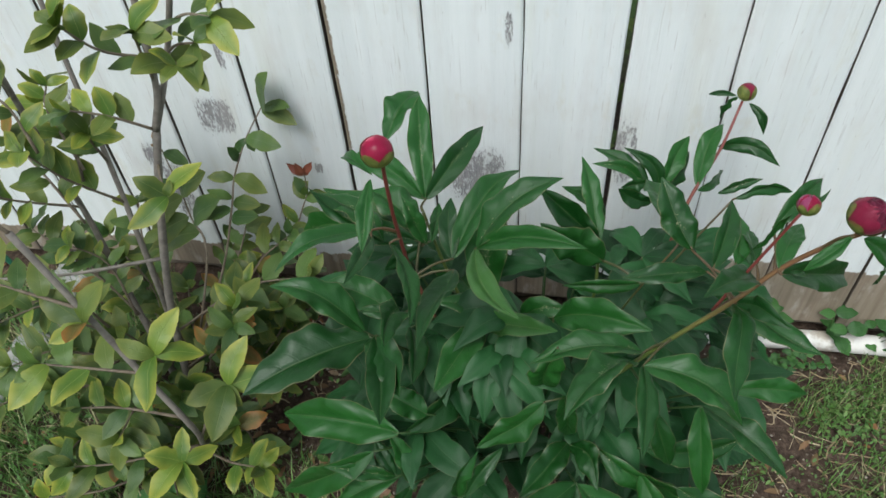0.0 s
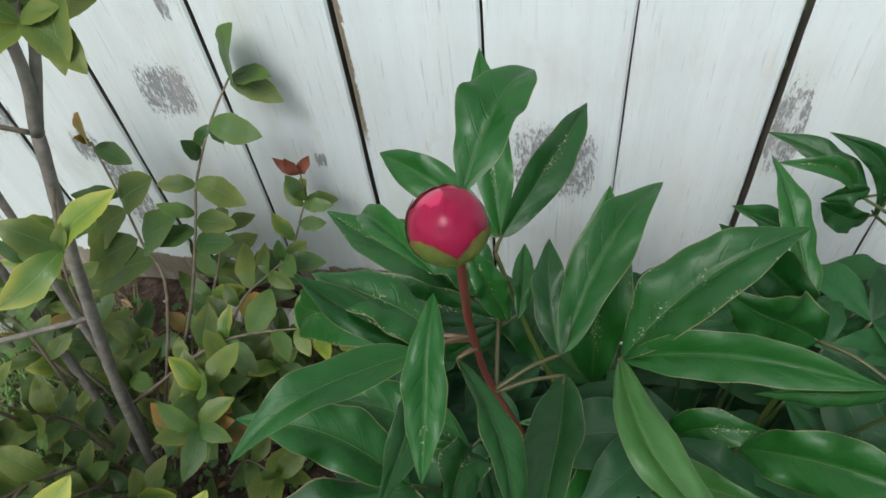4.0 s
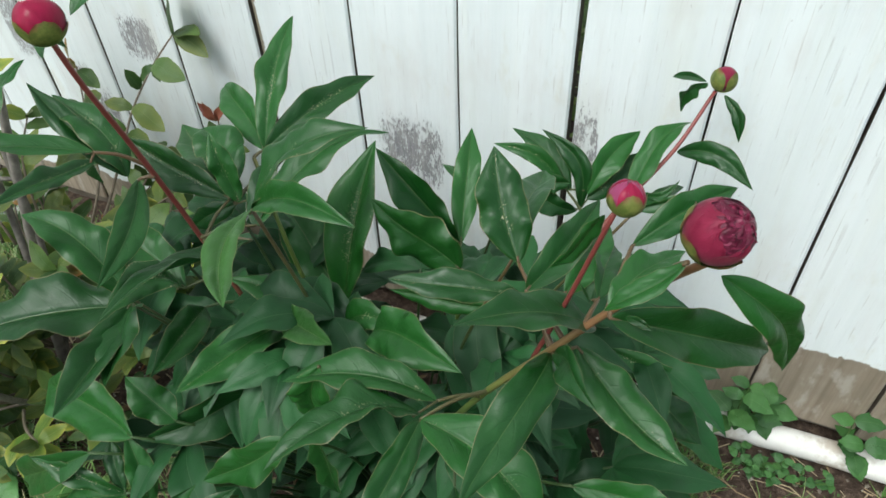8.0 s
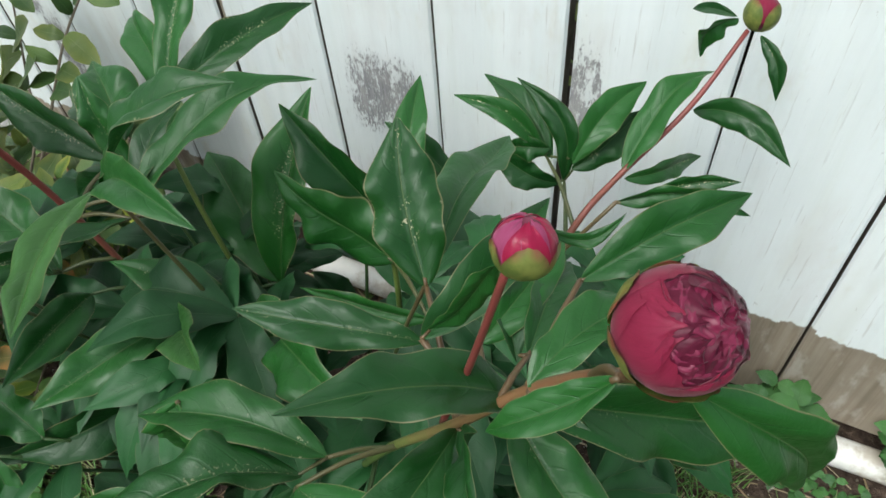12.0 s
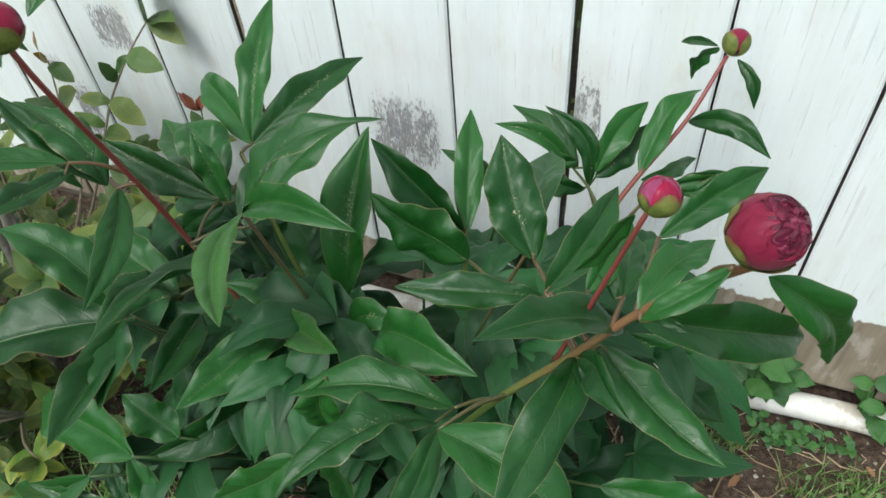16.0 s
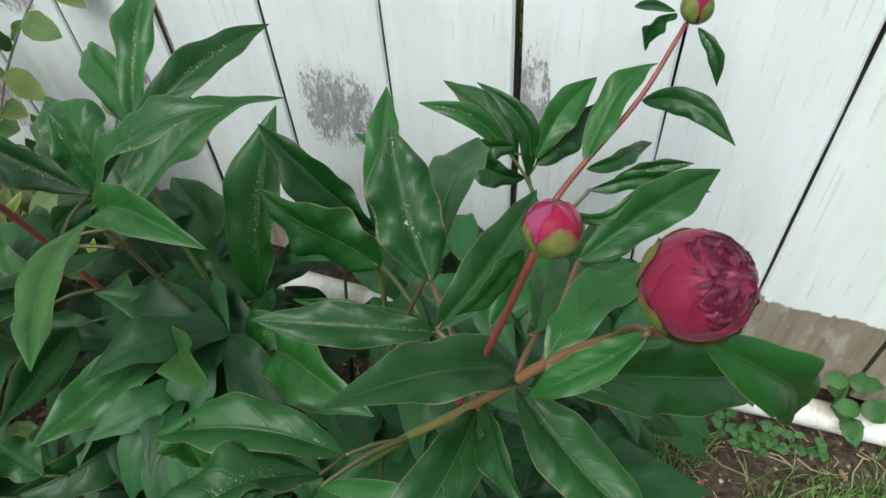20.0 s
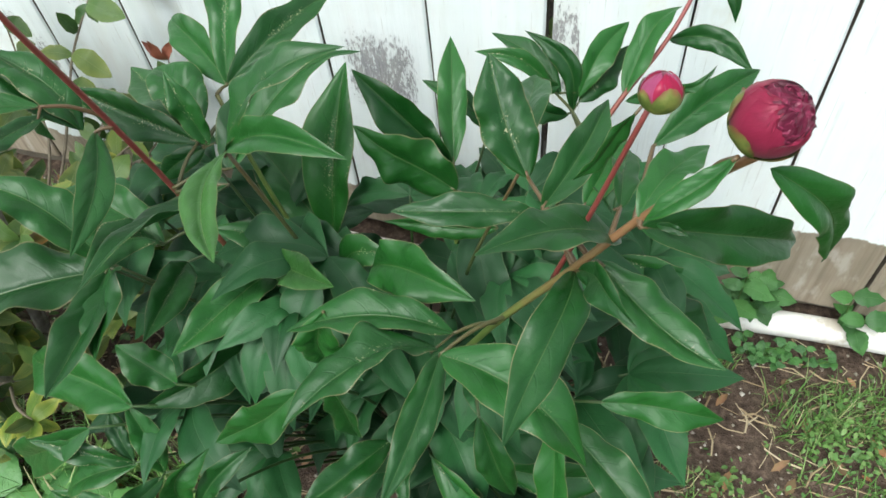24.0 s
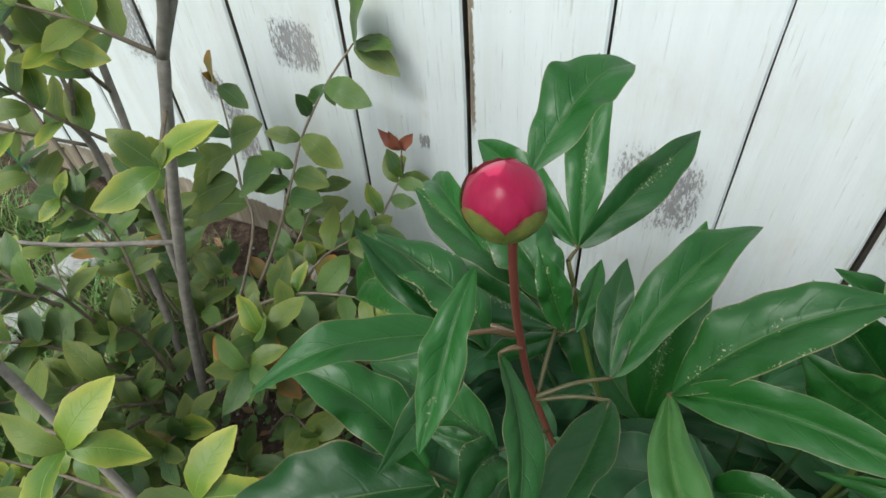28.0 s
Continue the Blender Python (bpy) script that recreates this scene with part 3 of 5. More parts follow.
def spray(node, leaves, material=None, foot=None):
    """A compound leaf: its stalk from the crown to the node, and each leaflet as base, tip, width, fold, bow, sway and roll."""
    foot = foot or (CROWN[0] + (node[0] - CROWN[0]) * 0.25, CROWN[1] + (node[1] - CROWN[1]) * 0.25, node[2] * 0.35)
    stem = stalk("leaf_stalk", [foot, between(foot, node, 0.5, 0.1 * (Vector(node) - Vector(foot)).length), node], 0.0018, 0.0012, PETIOLE)
    for base, tip, width, fold, arch, skew, roll in leaves:
        leaf_count[0] += 1
        me = mesh_of(leaflet_shape(width * 1.04, fold, arch, skew, leaf_count[0]), "leaflet", material or PEONY)
        hang("leaflet", me, stem, along(base, Vector(base).lerp(Vector(tip), 1.03), roll))
        small = tube([node, tuple(Vector(base).lerp(Vector(tip), 0.06))], 0.0011, 0.0009, 6, 2)
        part("leaflet_stalk", small, PETIOLE, stem)


spray((0.045, -0.248, 0.522), [
    ((0.045, -0.248, 0.522), (-0.064, -0.168, 0.524), 0.27, 22, 0.03, 0.04, -20),
    ((0.045, -0.248, 0.522), (0.020, -0.135, 0.603), 0.25, 22, 0.01, -0.02, 12),
    ((0.045, -0.248, 0.522), (0.105, -0.130, 0.554), 0.25, 22, 0.01, -0.02, 28),
], foot=(0.042, -0.262, 0.522))
spray((0.026, -0.405, 0.623), [
    ((0.026, -0.405, 0.623), (-0.049, -0.472, 0.632), 0.24, 22, 0.11, 0.03, 8),
    ((0.029, -0.409, 0.619), (0.024, -0.486, 0.637), 0.24, 22, 0.00, -0.00, -30),
], foot=(0.047, -0.382, 0.600))
spray((0.017, -0.384, 0.600), [
    ((0.017, -0.384, 0.600), (-0.091, -0.338, 0.509), 0.24, 22, 0.03, 0.13, -43),
    ((0.032, -0.393, 0.593), (-0.031, -0.392, 0.661), 0.24, 22, -0.03, -0.02, 5),
    ((0.033, -0.392, 0.592), (-0.033, -0.376, 0.641), 0.41, 22, 0.07, 0.02, 32),
], foot=(0.047, -0.382, 0.600))
spray((0.038, -0.388, 0.588), [
    ((0.038, -0.388, 0.588), (0.080, -0.479, 0.578), 0.24, 22, 0.02, -0.05, -48),
], foot=(0.048, -0.380, 0.588))
spray((0.001, -0.417, 0.463), [
    ((0.001, -0.417, 0.463), (-0.101, -0.410, 0.524), 0.38, 22, 0.09, 0.06, 12),
    ((0.011, -0.421, 0.460), (0.059, -0.504, 0.489), 0.40, 22, 0.01, -0.04, 4),
    ((0.011, -0.421, 0.460), (-0.114, -0.510, 0.462), 0.46, 22, 0.03, 0.01, 14),
])
spray((0.018, -0.429, 0.476), [
    ((0.018, -0.429, 0.476), (0.051, -0.541, 0.492), 0.32, 22, -0.04, -0.03, -13),
])
spray((0.094, -0.337, 0.515), [
    ((0.094, -0.337, 0.515), (0.156, -0.208, 0.552), 0.27, 22, 0.09, -0.04, -5),
    ((0.093, -0.338, 0.515), (0.081, -0.264, 0.543), 0.30, 22, 0.02, -0.04, 0),
], foot=(0.054, -0.364, 0.510))
spray((0.050, -0.314, 0.514), [
    ((0.050, -0.314, 0.514), (-0.056, -0.314, 0.553), 0.36, 22, -0.01, -0.01, -32),
    ((0.044, -0.297, 0.516), (-0.024, -0.250, 0.536), 0.62, 22, 0.02, 0.03, 15),
], foot=(0.054, -0.363, 0.504))
spray((0.126, -0.368, 0.569), [((0.126, -0.368, 0.569), (0.179, -0.469, 0.599), 0.25, 22, -0.08, 0.11, 0)], PEONY_YOUNG)
spray((0.127, -0.368, 0.570), [
    ((0.127, -0.368, 0.570), (0.206, -0.327, 0.643), 0.37, 22, 0.08, -0.02, -14),
    ((0.127, -0.368, 0.570), (0.237, -0.400, 0.618), 0.24, 22, 0.05, -0.07, 20),
])
spray((0.097, -0.349, 0.509), [
    ((0.097, -0.349, 0.509), (0.086, -0.491, 0.564), 0.24, 22, -0.01, -0.02, 11),
], foot=(0.054, -0.363, 0.504))
spray((0.052, -0.314, 0.508), [
    ((0.052, -0.314, 0.508), (-0.109, -0.200, 0.489), 0.25, 22, 0.01, 0.01, 8),
    ((0.057, -0.311, 0.509), (0.031, -0.298, 0.570), 0.35, 22, -0.01, -0.01, -1),
    ((0.063, -0.309, 0.509), (0.063, -0.252, 0.521), 0.32, 22, 0.00, 0.01, 11),
], foot=(0.049, -0.266, 0.501))
spray((0.132, -0.362, 0.428), [((0.132, -0.362, 0.428), (0.212, -0.422, 0.514), 0.26, 22, -0.01, 0.01, 12)], PEONY_YOUNG, foot=(0.075, -0.354, 0.410))
spray((0.045, -0.381, 0.431), [
    ((0.045, -0.381, 0.431), (0.069, -0.469, 0.454), 0.40, 22, 0.01, 0.01, -46),
], foot=(0.072, -0.355, 0.422))
spray((0.130, -0.362, 0.429), [
    ((0.130, -0.362, 0.429), (0.097, -0.471, 0.453), 0.34, 22, 0.01, 0.01, -17),
], foot=(0.075, -0.354, 0.410))
spray((0.131, -0.397, 0.392), [
    ((0.131, -0.397, 0.392), (0.062, -0.502, 0.391), 0.35, 22, -0.01, -0.03, -46),
], foot=(0.085, -0.352, 0.375))
spray((0.171, -0.349, 0.410), [
    ((0.171, -0.349, 0.410), (0.076, -0.366, 0.471), 0.31, 22, 0.07, 0.04, 6),
    ((0.171, -0.349, 0.410), (0.238, -0.352, 0.457), 0.39, 22, 0.13, -0.18, 24),
])
spray((0.123, -0.270, 0.356), [
    ((0.123, -0.270, 0.356), (0.124, -0.180, 0.502), 0.39, 22, 0.02, -0.01, -2),
    ((0.121, -0.270, 0.355), (0.003, -0.200, 0.409), 0.45, 22, 0.01, 0.00, 16),
], foot=(0.100, -0.287, 0.347))
spray((0.216, -0.360, 0.452), [
    ((0.216, -0.360, 0.452), (0.310, -0.411, 0.514), 0.37, 22, 0.04, -0.06, 24),
])
spray((0.311, -0.431, 0.500), [
    ((0.311, -0.431, 0.500), (0.198, -0.455, 0.501), 0.35, 22, 0.06, 0.02, 19),
    ((0.305, -0.446, 0.501), (0.234, -0.525, 0.520), 0.44, 22, 0.09, -0.00, 33),
], foot=(0.336, -0.406, 0.486))
spray((0.309, -0.454, 0.509), [
    ((0.309, -0.454, 0.509), (0.307, -0.555, 0.511), 0.24, 22, -0.00, -0.02, -13),
    ((0.309, -0.454, 0.509), (0.411, -0.484, 0.471), 0.40, 22, 0.14, -0.04, -14),
], foot=(0.342, -0.407, 0.498))
spray((0.385, -0.418, 0.577), [
    ((0.385, -0.418, 0.577), (0.376, -0.531, 0.591), 0.24, 22, -0.01, 0.01, -25),
    ((0.386, -0.417, 0.578), (0.417, -0.466, 0.607), 0.32, 22, 0.04, -0.10, 47),
], foot=(0.384, -0.416, 0.576))
spray((0.395, -0.387, 0.551), [
    ((0.395, -0.387, 0.551), (0.478, -0.429, 0.530), 0.41, 22, -0.08, 0.04, -11),
], foot=(0.370, -0.413, 0.551))
spray((0.406, -0.401, 0.592), [
    ((0.406, -0.401, 0.592), (0.344, -0.464, 0.638), 0.29, 22, 0.07, 0.03, 5),
], foot=(0.396, -0.414, 0.594))
spray((0.415, -0.417, 0.623), [
    ((0.415, -0.417, 0.623), (0.513, -0.335, 0.543), 0.24, 22, 0.00, -0.00, 32),
    ((0.413, -0.413, 0.626), (0.443, -0.350, 0.627), 0.32, 22, 0.05, -0.02, -10),
], foot=(0.414, -0.412, 0.623))
spray((0.405, -0.263, 0.405), [
    ((0.405, -0.263, 0.405), (0.494, -0.255, 0.371), 0.33, 22, -0.01, 0.02, 31),
], foot=(0.343, -0.236, 0.404))
spray((0.442, -0.217, 0.299), [
    ((0.442, -0.217, 0.299), (0.514, -0.228, 0.256), 0.50, 22, 0.01, -0.01, -2),
])
spray((0.446, -0.440, 0.701), [
    ((0.446, -0.440, 0.701), (0.415, -0.455, 0.672), 0.30, 22, -0.05, -0.03, -4),
], foot=(0.436, -0.421, 0.664))
spray((0.414, -0.363, 0.630), [
    ((0.414, -0.363, 0.630), (0.463, -0.310, 0.650), 0.32, 22, 0.03, -0.03, 20),
], foot=(0.412, -0.411, 0.619))
spray((0.383, -0.391, 0.603), [
    ((0.383, -0.391, 0.603), (0.395, -0.324, 0.606), 0.32, 22, -0.00, 0.00, 21),
], foot=(0.397, -0.413, 0.597))
spray((0.359, -0.395, 0.594), [
    ((0.359, -0.395, 0.594), (0.279, -0.421, 0.605), 0.27, 22, -0.00, -0.01, -6),
], foot=(0.385, -0.415, 0.579))
spray((0.263, -0.275, 0.498), [
    ((0.263, -0.275, 0.498), (0.237, -0.183, 0.554), 0.24, 22, -0.00, -0.01, 18),
    ((0.262, -0.275, 0.498), (0.188, -0.273, 0.576), 0.35, 22, 0.00, 0.01, -42),
], foot=(0.263, -0.282, 0.495))
spray((0.269, -0.290, 0.483), [
    ((0.269, -0.290, 0.483), (0.194, -0.299, 0.544), 0.50, 22, 0.00, 0.01, -55),
], foot=(0.263, -0.283, 0.485))
spray((0.346, -0.370, 0.596), [
    ((0.346, -0.370, 0.596), (0.311, -0.325, 0.648), 0.47, 22, -0.04, -0.04, -2),
], foot=(0.384, -0.416, 0.576))
spray((0.336, -0.347, 0.579), [
    ((0.336, -0.347, 0.579), (0.312, -0.203, 0.553), 0.24, 22, -0.01, 0.01, -4),
])
spray((0.361, -0.401, 0.606), [
    ((0.361, -0.401, 0.606), (0.384, -0.320, 0.625), 0.30, 22, -0.03, 0.03, 14),
], foot=(0.391, -0.414, 0.588))
spray((0.312, -0.321, 0.483), [
    ((0.312, -0.321, 0.483), (0.226, -0.341, 0.486), 0.24, 22, 0.00, 0.01, -48),
], foot=(0.263, -0.284, 0.479))
spray((0.402, -0.260, 0.571), [
    ((0.402, -0.260, 0.571), (0.468, -0.240, 0.567), 0.26, 22, 0.01, -0.16, 61),
])
spray((0.322, -0.150, 0.482), [
    ((0.322, -0.150, 0.482), (0.253, -0.160, 0.524), 0.24, 22, 0.07, 0.12, -28),
    ((0.327, -0.150, 0.481), (0.253, -0.110, 0.512), 0.26, 22, 0.08, 0.06, -3),
    ((0.325, -0.150, 0.491), (0.291, -0.160, 0.487), 0.58, 22, 0.01, 0.04, -50),
    ((0.343, -0.150, 0.482), (0.374, -0.090, 0.523), 0.35, 22, 0.07, -0.09, 30),
], foot=(0.364, -0.200, 0.471))
spray((0.338, -0.150, 0.462), [
    ((0.338, -0.150, 0.462), (0.289, -0.130, 0.528), 0.27, 22, 0.10, 0.22, -28),
    ((0.343, -0.150, 0.476), (0.379, -0.100, 0.505), 0.41, 22, -0.01, 0.02, 47),
    ((0.335, -0.150, 0.458), (0.287, -0.170, 0.493), 0.38, 22, -0.01, -0.08, -53),
], foot=(0.361, -0.206, 0.460))
spray((0.054, -0.313, 0.508), [
    ((0.054, -0.313, 0.508), (0.007, -0.334, 0.476), 0.35, 22, 0.01, 0.06, -52),
], foot=(0.049, -0.266, 0.501))
spray((0.037, -0.386, 0.460), [
    ((0.037, -0.386, 0.460), (-0.060, -0.372, 0.488), 0.41, 22, 0.05, 0.05, -2),
    ((0.039, -0.391, 0.469), (-0.011, -0.396, 0.477), 0.33, 22, 0.00, 0.01, -23),
    ((0.040, -0.392, 0.468), (0.043, -0.463, 0.513), 0.42, 22, 0.04, 0.16, -44),
], foot=(0.062, -0.357, 0.457))
spray((0.403, -0.387, 0.602), [
    ((0.403, -0.387, 0.602), (0.401, -0.325, 0.595), 0.31, 22, 0.03, -0.06, 24),
    ((0.400, -0.391, 0.600), (0.379, -0.337, 0.600), 0.32, 22, 0.00, -0.09, 22),
], foot=(0.401, -0.413, 0.603))
spray((0.271, -0.200, 0.470), [
    ((0.271, -0.200, 0.470), (0.215, -0.200, 0.517), 0.33, 22, 0.05, 0.04, -9),
])
spray((0.053, -0.536, 0.353), [
    ((0.053, -0.536, 0.353), (-0.019, -0.554, 0.388), 0.24, 22, 0.01, 0.03, -27),
    ((0.055, -0.537, 0.352), (-0.019, -0.567, 0.314), 0.39, 22, 0.05, 0.01, 14),
    ((0.052, -0.535, 0.354), (0.025, -0.509, 0.385), 0.36, 22, -0.01, -0.04, 19),
])
spray((0.068, -0.531, 0.328), [
    ((0.068, -0.531, 0.328), (0.040, -0.503, 0.391), 0.35, 22, 0.02, 0.02, 30),
    ((0.068, -0.534, 0.327), (0.038, -0.610, 0.343), 0.29, 22, -0.02, -0.03, -28),
])
spray((0.026, -0.563, 0.273), [
    ((0.026, -0.563, 0.273), (-0.045, -0.567, 0.297), 0.27, 22, 0.00, 0.00, 11),
    ((0.023, -0.581, 0.268), (-0.075, -0.653, 0.229), 0.24, 22, 0.02, 0.02, -10),
    ((0.023, -0.582, 0.267), (0.001, -0.664, 0.199), 0.24, 22, 0.00, 0.00, -34),
])
spray((0.051, -0.559, 0.265), [
    ((0.051, -0.559, 0.265), (-0.070, -0.605, 0.287), 0.24, 22, -0.01, -0.01, 2),
    ((0.061, -0.558, 0.263), (0.064, -0.634, 0.192), 0.24, 22, 0.01, 0.00, -8),
    ((0.055, -0.560, 0.263), (0.015, -0.593, 0.213), 0.32, 22, 0.02, 0.02, -22),
])
spray((0.130, -0.561, 0.380), [
    ((0.130, -0.561, 0.380), (0.150, -0.531, 0.427), 0.49, 22, -0.01, -0.28, 64),
    ((0.137, -0.560, 0.378), (0.173, -0.518, 0.417), 0.30, 22, 0.04, -0.06, 22),
    ((0.139, -0.563, 0.376), (0.103, -0.595, 0.281), 0.32, 22, 0.13, 0.24, -30),
    ((0.141, -0.563, 0.375), (0.128, -0.605, 0.314), 0.32, 22, 0.06, 0.02, 10),
    ((0.143, -0.562, 0.375), (0.199, -0.603, 0.391), 0.29, 22, 0.05, -0.04, -14),
])
spray((0.258, -0.500, 0.323), [
    ((0.258, -0.500, 0.323), (0.178, -0.591, 0.349), 0.35, 22, -0.01, -0.01, -9),
    ((0.258, -0.501, 0.322), (0.262, -0.590, 0.225), 0.27, 22, 0.04, 0.06, 10),
    ((0.260, -0.501, 0.323), (0.351, -0.545, 0.225), 0.40, 22, 0.01, -0.01, -14),
])
spray((0.258, -0.523, 0.312), [
    ((0.258, -0.523, 0.312), (0.242, -0.593, 0.200), 0.28, 22, 0.16, 0.14, 2),
])
spray((0.246, -0.449, 0.323), [
    ((0.246, -0.449, 0.323), (0.196, -0.530, 0.336), 0.36, 22, -0.03, -0.02, 4),
    ((0.248, -0.451, 0.322), (0.279, -0.508, 0.331), 0.60, 22, -0.02, -0.25, 42),
])
spray((0.283, -0.449, 0.316), [
    ((0.283, -0.449, 0.316), (0.402, -0.473, 0.241), 0.29, 22, 0.00, -0.04, 50),
])
spray((0.337, -0.444, 0.321), [
    ((0.337, -0.444, 0.321), (0.455, -0.418, 0.315), 0.32, 22, -0.01, 0.07, 45),
])
spray((0.376, -0.482, 0.308), [
    ((0.376, -0.482, 0.308), (0.464, -0.492, 0.216), 0.34, 22, 0.03, -0.06, 26),
])
spray((0.334, -0.468, 0.307), [
    ((0.334, -0.468, 0.307), (0.366, -0.556, 0.266), 0.38, 22, 0.01, -0.11, 36),
])
spray((0.331, -0.451, 0.426), [
    ((0.331, -0.451, 0.426), (0.363, -0.475, 0.345), 0.34, 22, -0.01, 0.01, 16),
], foot=(0.308, -0.396, 0.421))
spray((0.384, -0.437, 0.420), [
    ((0.384, -0.437, 0.420), (0.401, -0.494, 0.321), 0.24, 22, 0.00, 0.00, 20),
    ((0.386, -0.436, 0.420), (0.470, -0.498, 0.401), 0.32, 22, 0.06, -0.01, -14),
])
spray((0.413, -0.423, 0.437), [
    ((0.413, -0.423, 0.437), (0.499, -0.408, 0.422), 0.32, 22, 0.03, -0.06, 34),
])
spray((0.214, -0.488, 0.474), [
    ((0.214, -0.488, 0.474), (0.147, -0.522, 0.418), 0.35, 22, -0.01, -0.04, -43),
    ((0.233, -0.479, 0.477), (0.242, -0.479, 0.392), 0.30, 22, 0.00, -0.02, 13),
])
spray((0.222, -0.444, 0.511), [
    ((0.222, -0.444, 0.511), (0.213, -0.445, 0.426), 0.50, 22, -0.01, 0.08, -31),
])
spray((0.055, -0.506, 0.400), [
    ((0.055, -0.506, 0.400), (-0.104, -0.476, 0.353), 0.33, 22, 0.02, 0.03, -21),
])
spray((0.031, -0.532, 0.400), [
    ((0.031, -0.532, 0.400), (-0.090, -0.559, 0.303), 0.25, 22, 0.00, 0.01, -42),
])
spray((0.082, -0.480, 0.403), [
    ((0.082, -0.480, 0.403), (0.031, -0.473, 0.430), 0.58, 22, 0.00, 0.01, -5),
])


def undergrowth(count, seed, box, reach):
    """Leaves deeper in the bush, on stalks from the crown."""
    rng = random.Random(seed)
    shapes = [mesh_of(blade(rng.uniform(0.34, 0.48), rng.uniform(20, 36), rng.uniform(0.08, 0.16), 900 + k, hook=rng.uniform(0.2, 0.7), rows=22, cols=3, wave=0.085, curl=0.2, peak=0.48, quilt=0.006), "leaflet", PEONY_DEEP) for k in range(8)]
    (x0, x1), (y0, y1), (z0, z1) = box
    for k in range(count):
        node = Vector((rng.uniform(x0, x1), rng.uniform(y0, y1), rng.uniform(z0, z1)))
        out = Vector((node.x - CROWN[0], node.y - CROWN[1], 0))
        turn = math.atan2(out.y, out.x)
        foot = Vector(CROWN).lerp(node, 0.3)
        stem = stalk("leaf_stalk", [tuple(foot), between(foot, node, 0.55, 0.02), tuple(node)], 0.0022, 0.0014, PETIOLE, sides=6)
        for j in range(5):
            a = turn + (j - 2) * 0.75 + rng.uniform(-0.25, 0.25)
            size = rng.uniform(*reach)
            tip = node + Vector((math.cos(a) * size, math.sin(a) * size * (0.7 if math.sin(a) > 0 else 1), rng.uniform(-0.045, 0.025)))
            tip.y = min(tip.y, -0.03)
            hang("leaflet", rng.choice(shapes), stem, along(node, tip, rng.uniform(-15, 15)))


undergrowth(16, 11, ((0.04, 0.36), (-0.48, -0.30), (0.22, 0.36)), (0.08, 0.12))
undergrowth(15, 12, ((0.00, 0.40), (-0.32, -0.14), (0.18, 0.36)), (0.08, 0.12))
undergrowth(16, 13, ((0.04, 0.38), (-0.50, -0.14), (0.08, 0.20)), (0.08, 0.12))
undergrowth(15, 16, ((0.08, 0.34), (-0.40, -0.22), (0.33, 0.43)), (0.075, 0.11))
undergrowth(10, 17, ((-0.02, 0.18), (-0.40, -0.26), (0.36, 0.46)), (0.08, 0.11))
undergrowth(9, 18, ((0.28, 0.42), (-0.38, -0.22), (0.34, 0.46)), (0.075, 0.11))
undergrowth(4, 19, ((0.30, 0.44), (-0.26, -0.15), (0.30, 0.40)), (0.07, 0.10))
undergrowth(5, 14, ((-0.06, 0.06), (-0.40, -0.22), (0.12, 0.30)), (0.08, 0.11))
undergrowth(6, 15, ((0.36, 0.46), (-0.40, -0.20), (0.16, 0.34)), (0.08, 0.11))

# the flower stems
stalk("flower_stem", [CROWN, (0.120, -0.345, 0.247), (0.056, -0.358, 0.480), (0.047, -0.382, 0.600), (0.051, -0.408, 0.685), (0.0535, -0.418, 0.724)], 0.0027, 0.0019, STEM_RED, "red-brown flower stem")
stalk("flower_stem", [CROWN, (0.256, -0.370, 0.277), (0.321, -0.402, 0.457), (0.382, -0.416, 0.574), (0.412, -0.411, 0.619), (0.436, -0.421, 0.664), (0.457, -0.438, 0.706)], 0.0029, 0.0021, STEM, "stout flower stem, green below and red above")
stalk("flower_stem", [(0.371, -0.408, 0.552), (0.388, -0.412, 0.617), (0.409, -0.422, 0.707)], 0.0017, 0.0013, STEM_RED, "thin red side stem")
stalk("flower_stem", [CROWN, (0.286, -0.290, 0.237), (0.341, -0.240, 0.397), (0.364, -0.200, 0.471), (0.380, -0.165, 0.494), (0.411, -0.115, 0.530), (0.431, -0.072, 0.571)], 0.0034, 0.0017, STEM_RED, "long red flower stem leaning to the fence")
stalk("flower_stem", [CROWN, (0.146, -0.300, 0.217), (0.076, -0.280, 0.417), (0.042, -0.262, 0.522)], 0.003, 0.0019, STEM)
stalk("flower_stem", [CROWN, (0.241, -0.305, 0.217), (0.263, -0.290, 0.397), (0.263, -0.282, 0.500)], 0.003, 0.0019, STEM)


def single_leaf(base, tip, width, fold, arch, skew=0.0, roll=0, material=None):
    leaf_count[0] += 1
    me = mesh_of(leaflet_shape(width, fold, arch, skew, leaf_count[0] + 40), "bract", material or PEONY)
    hang("bract", me, peony, OFFSET @ along(base, tip, roll))


single_leaf((0.046, -0.435, 0.719), (0.048, -0.493, 0.687), 0.30, 30, 0.04)
single_leaf((0.044, -0.422, 0.712), (-0.004, -0.370, 0.687), 0.22, 30, 0.06)
single_leaf((0.383, -0.160, 0.498), (0.416, -0.070, 0.536), 0.30, 22, 0.09, -0.03, -17)
single_leaf((0.412, -0.093, 0.513), (0.485, -0.126, 0.512), 0.31, 22, 0.07, -0.18, 44)
single_leaf((0.385, -0.160, 0.492), (0.431, -0.097, 0.476), 0.24, 22, 0.01, -0.03, 56)
single_leaf((0.408, -0.170, 0.498), (0.460, -0.160, 0.518), 0.31, 22, 0.01, -0.07, 52)
single_leaf((0.423, -0.073, 0.579), (0.407, -0.085, 0.551), 0.62, 22, -0.12, 0.28, -80)
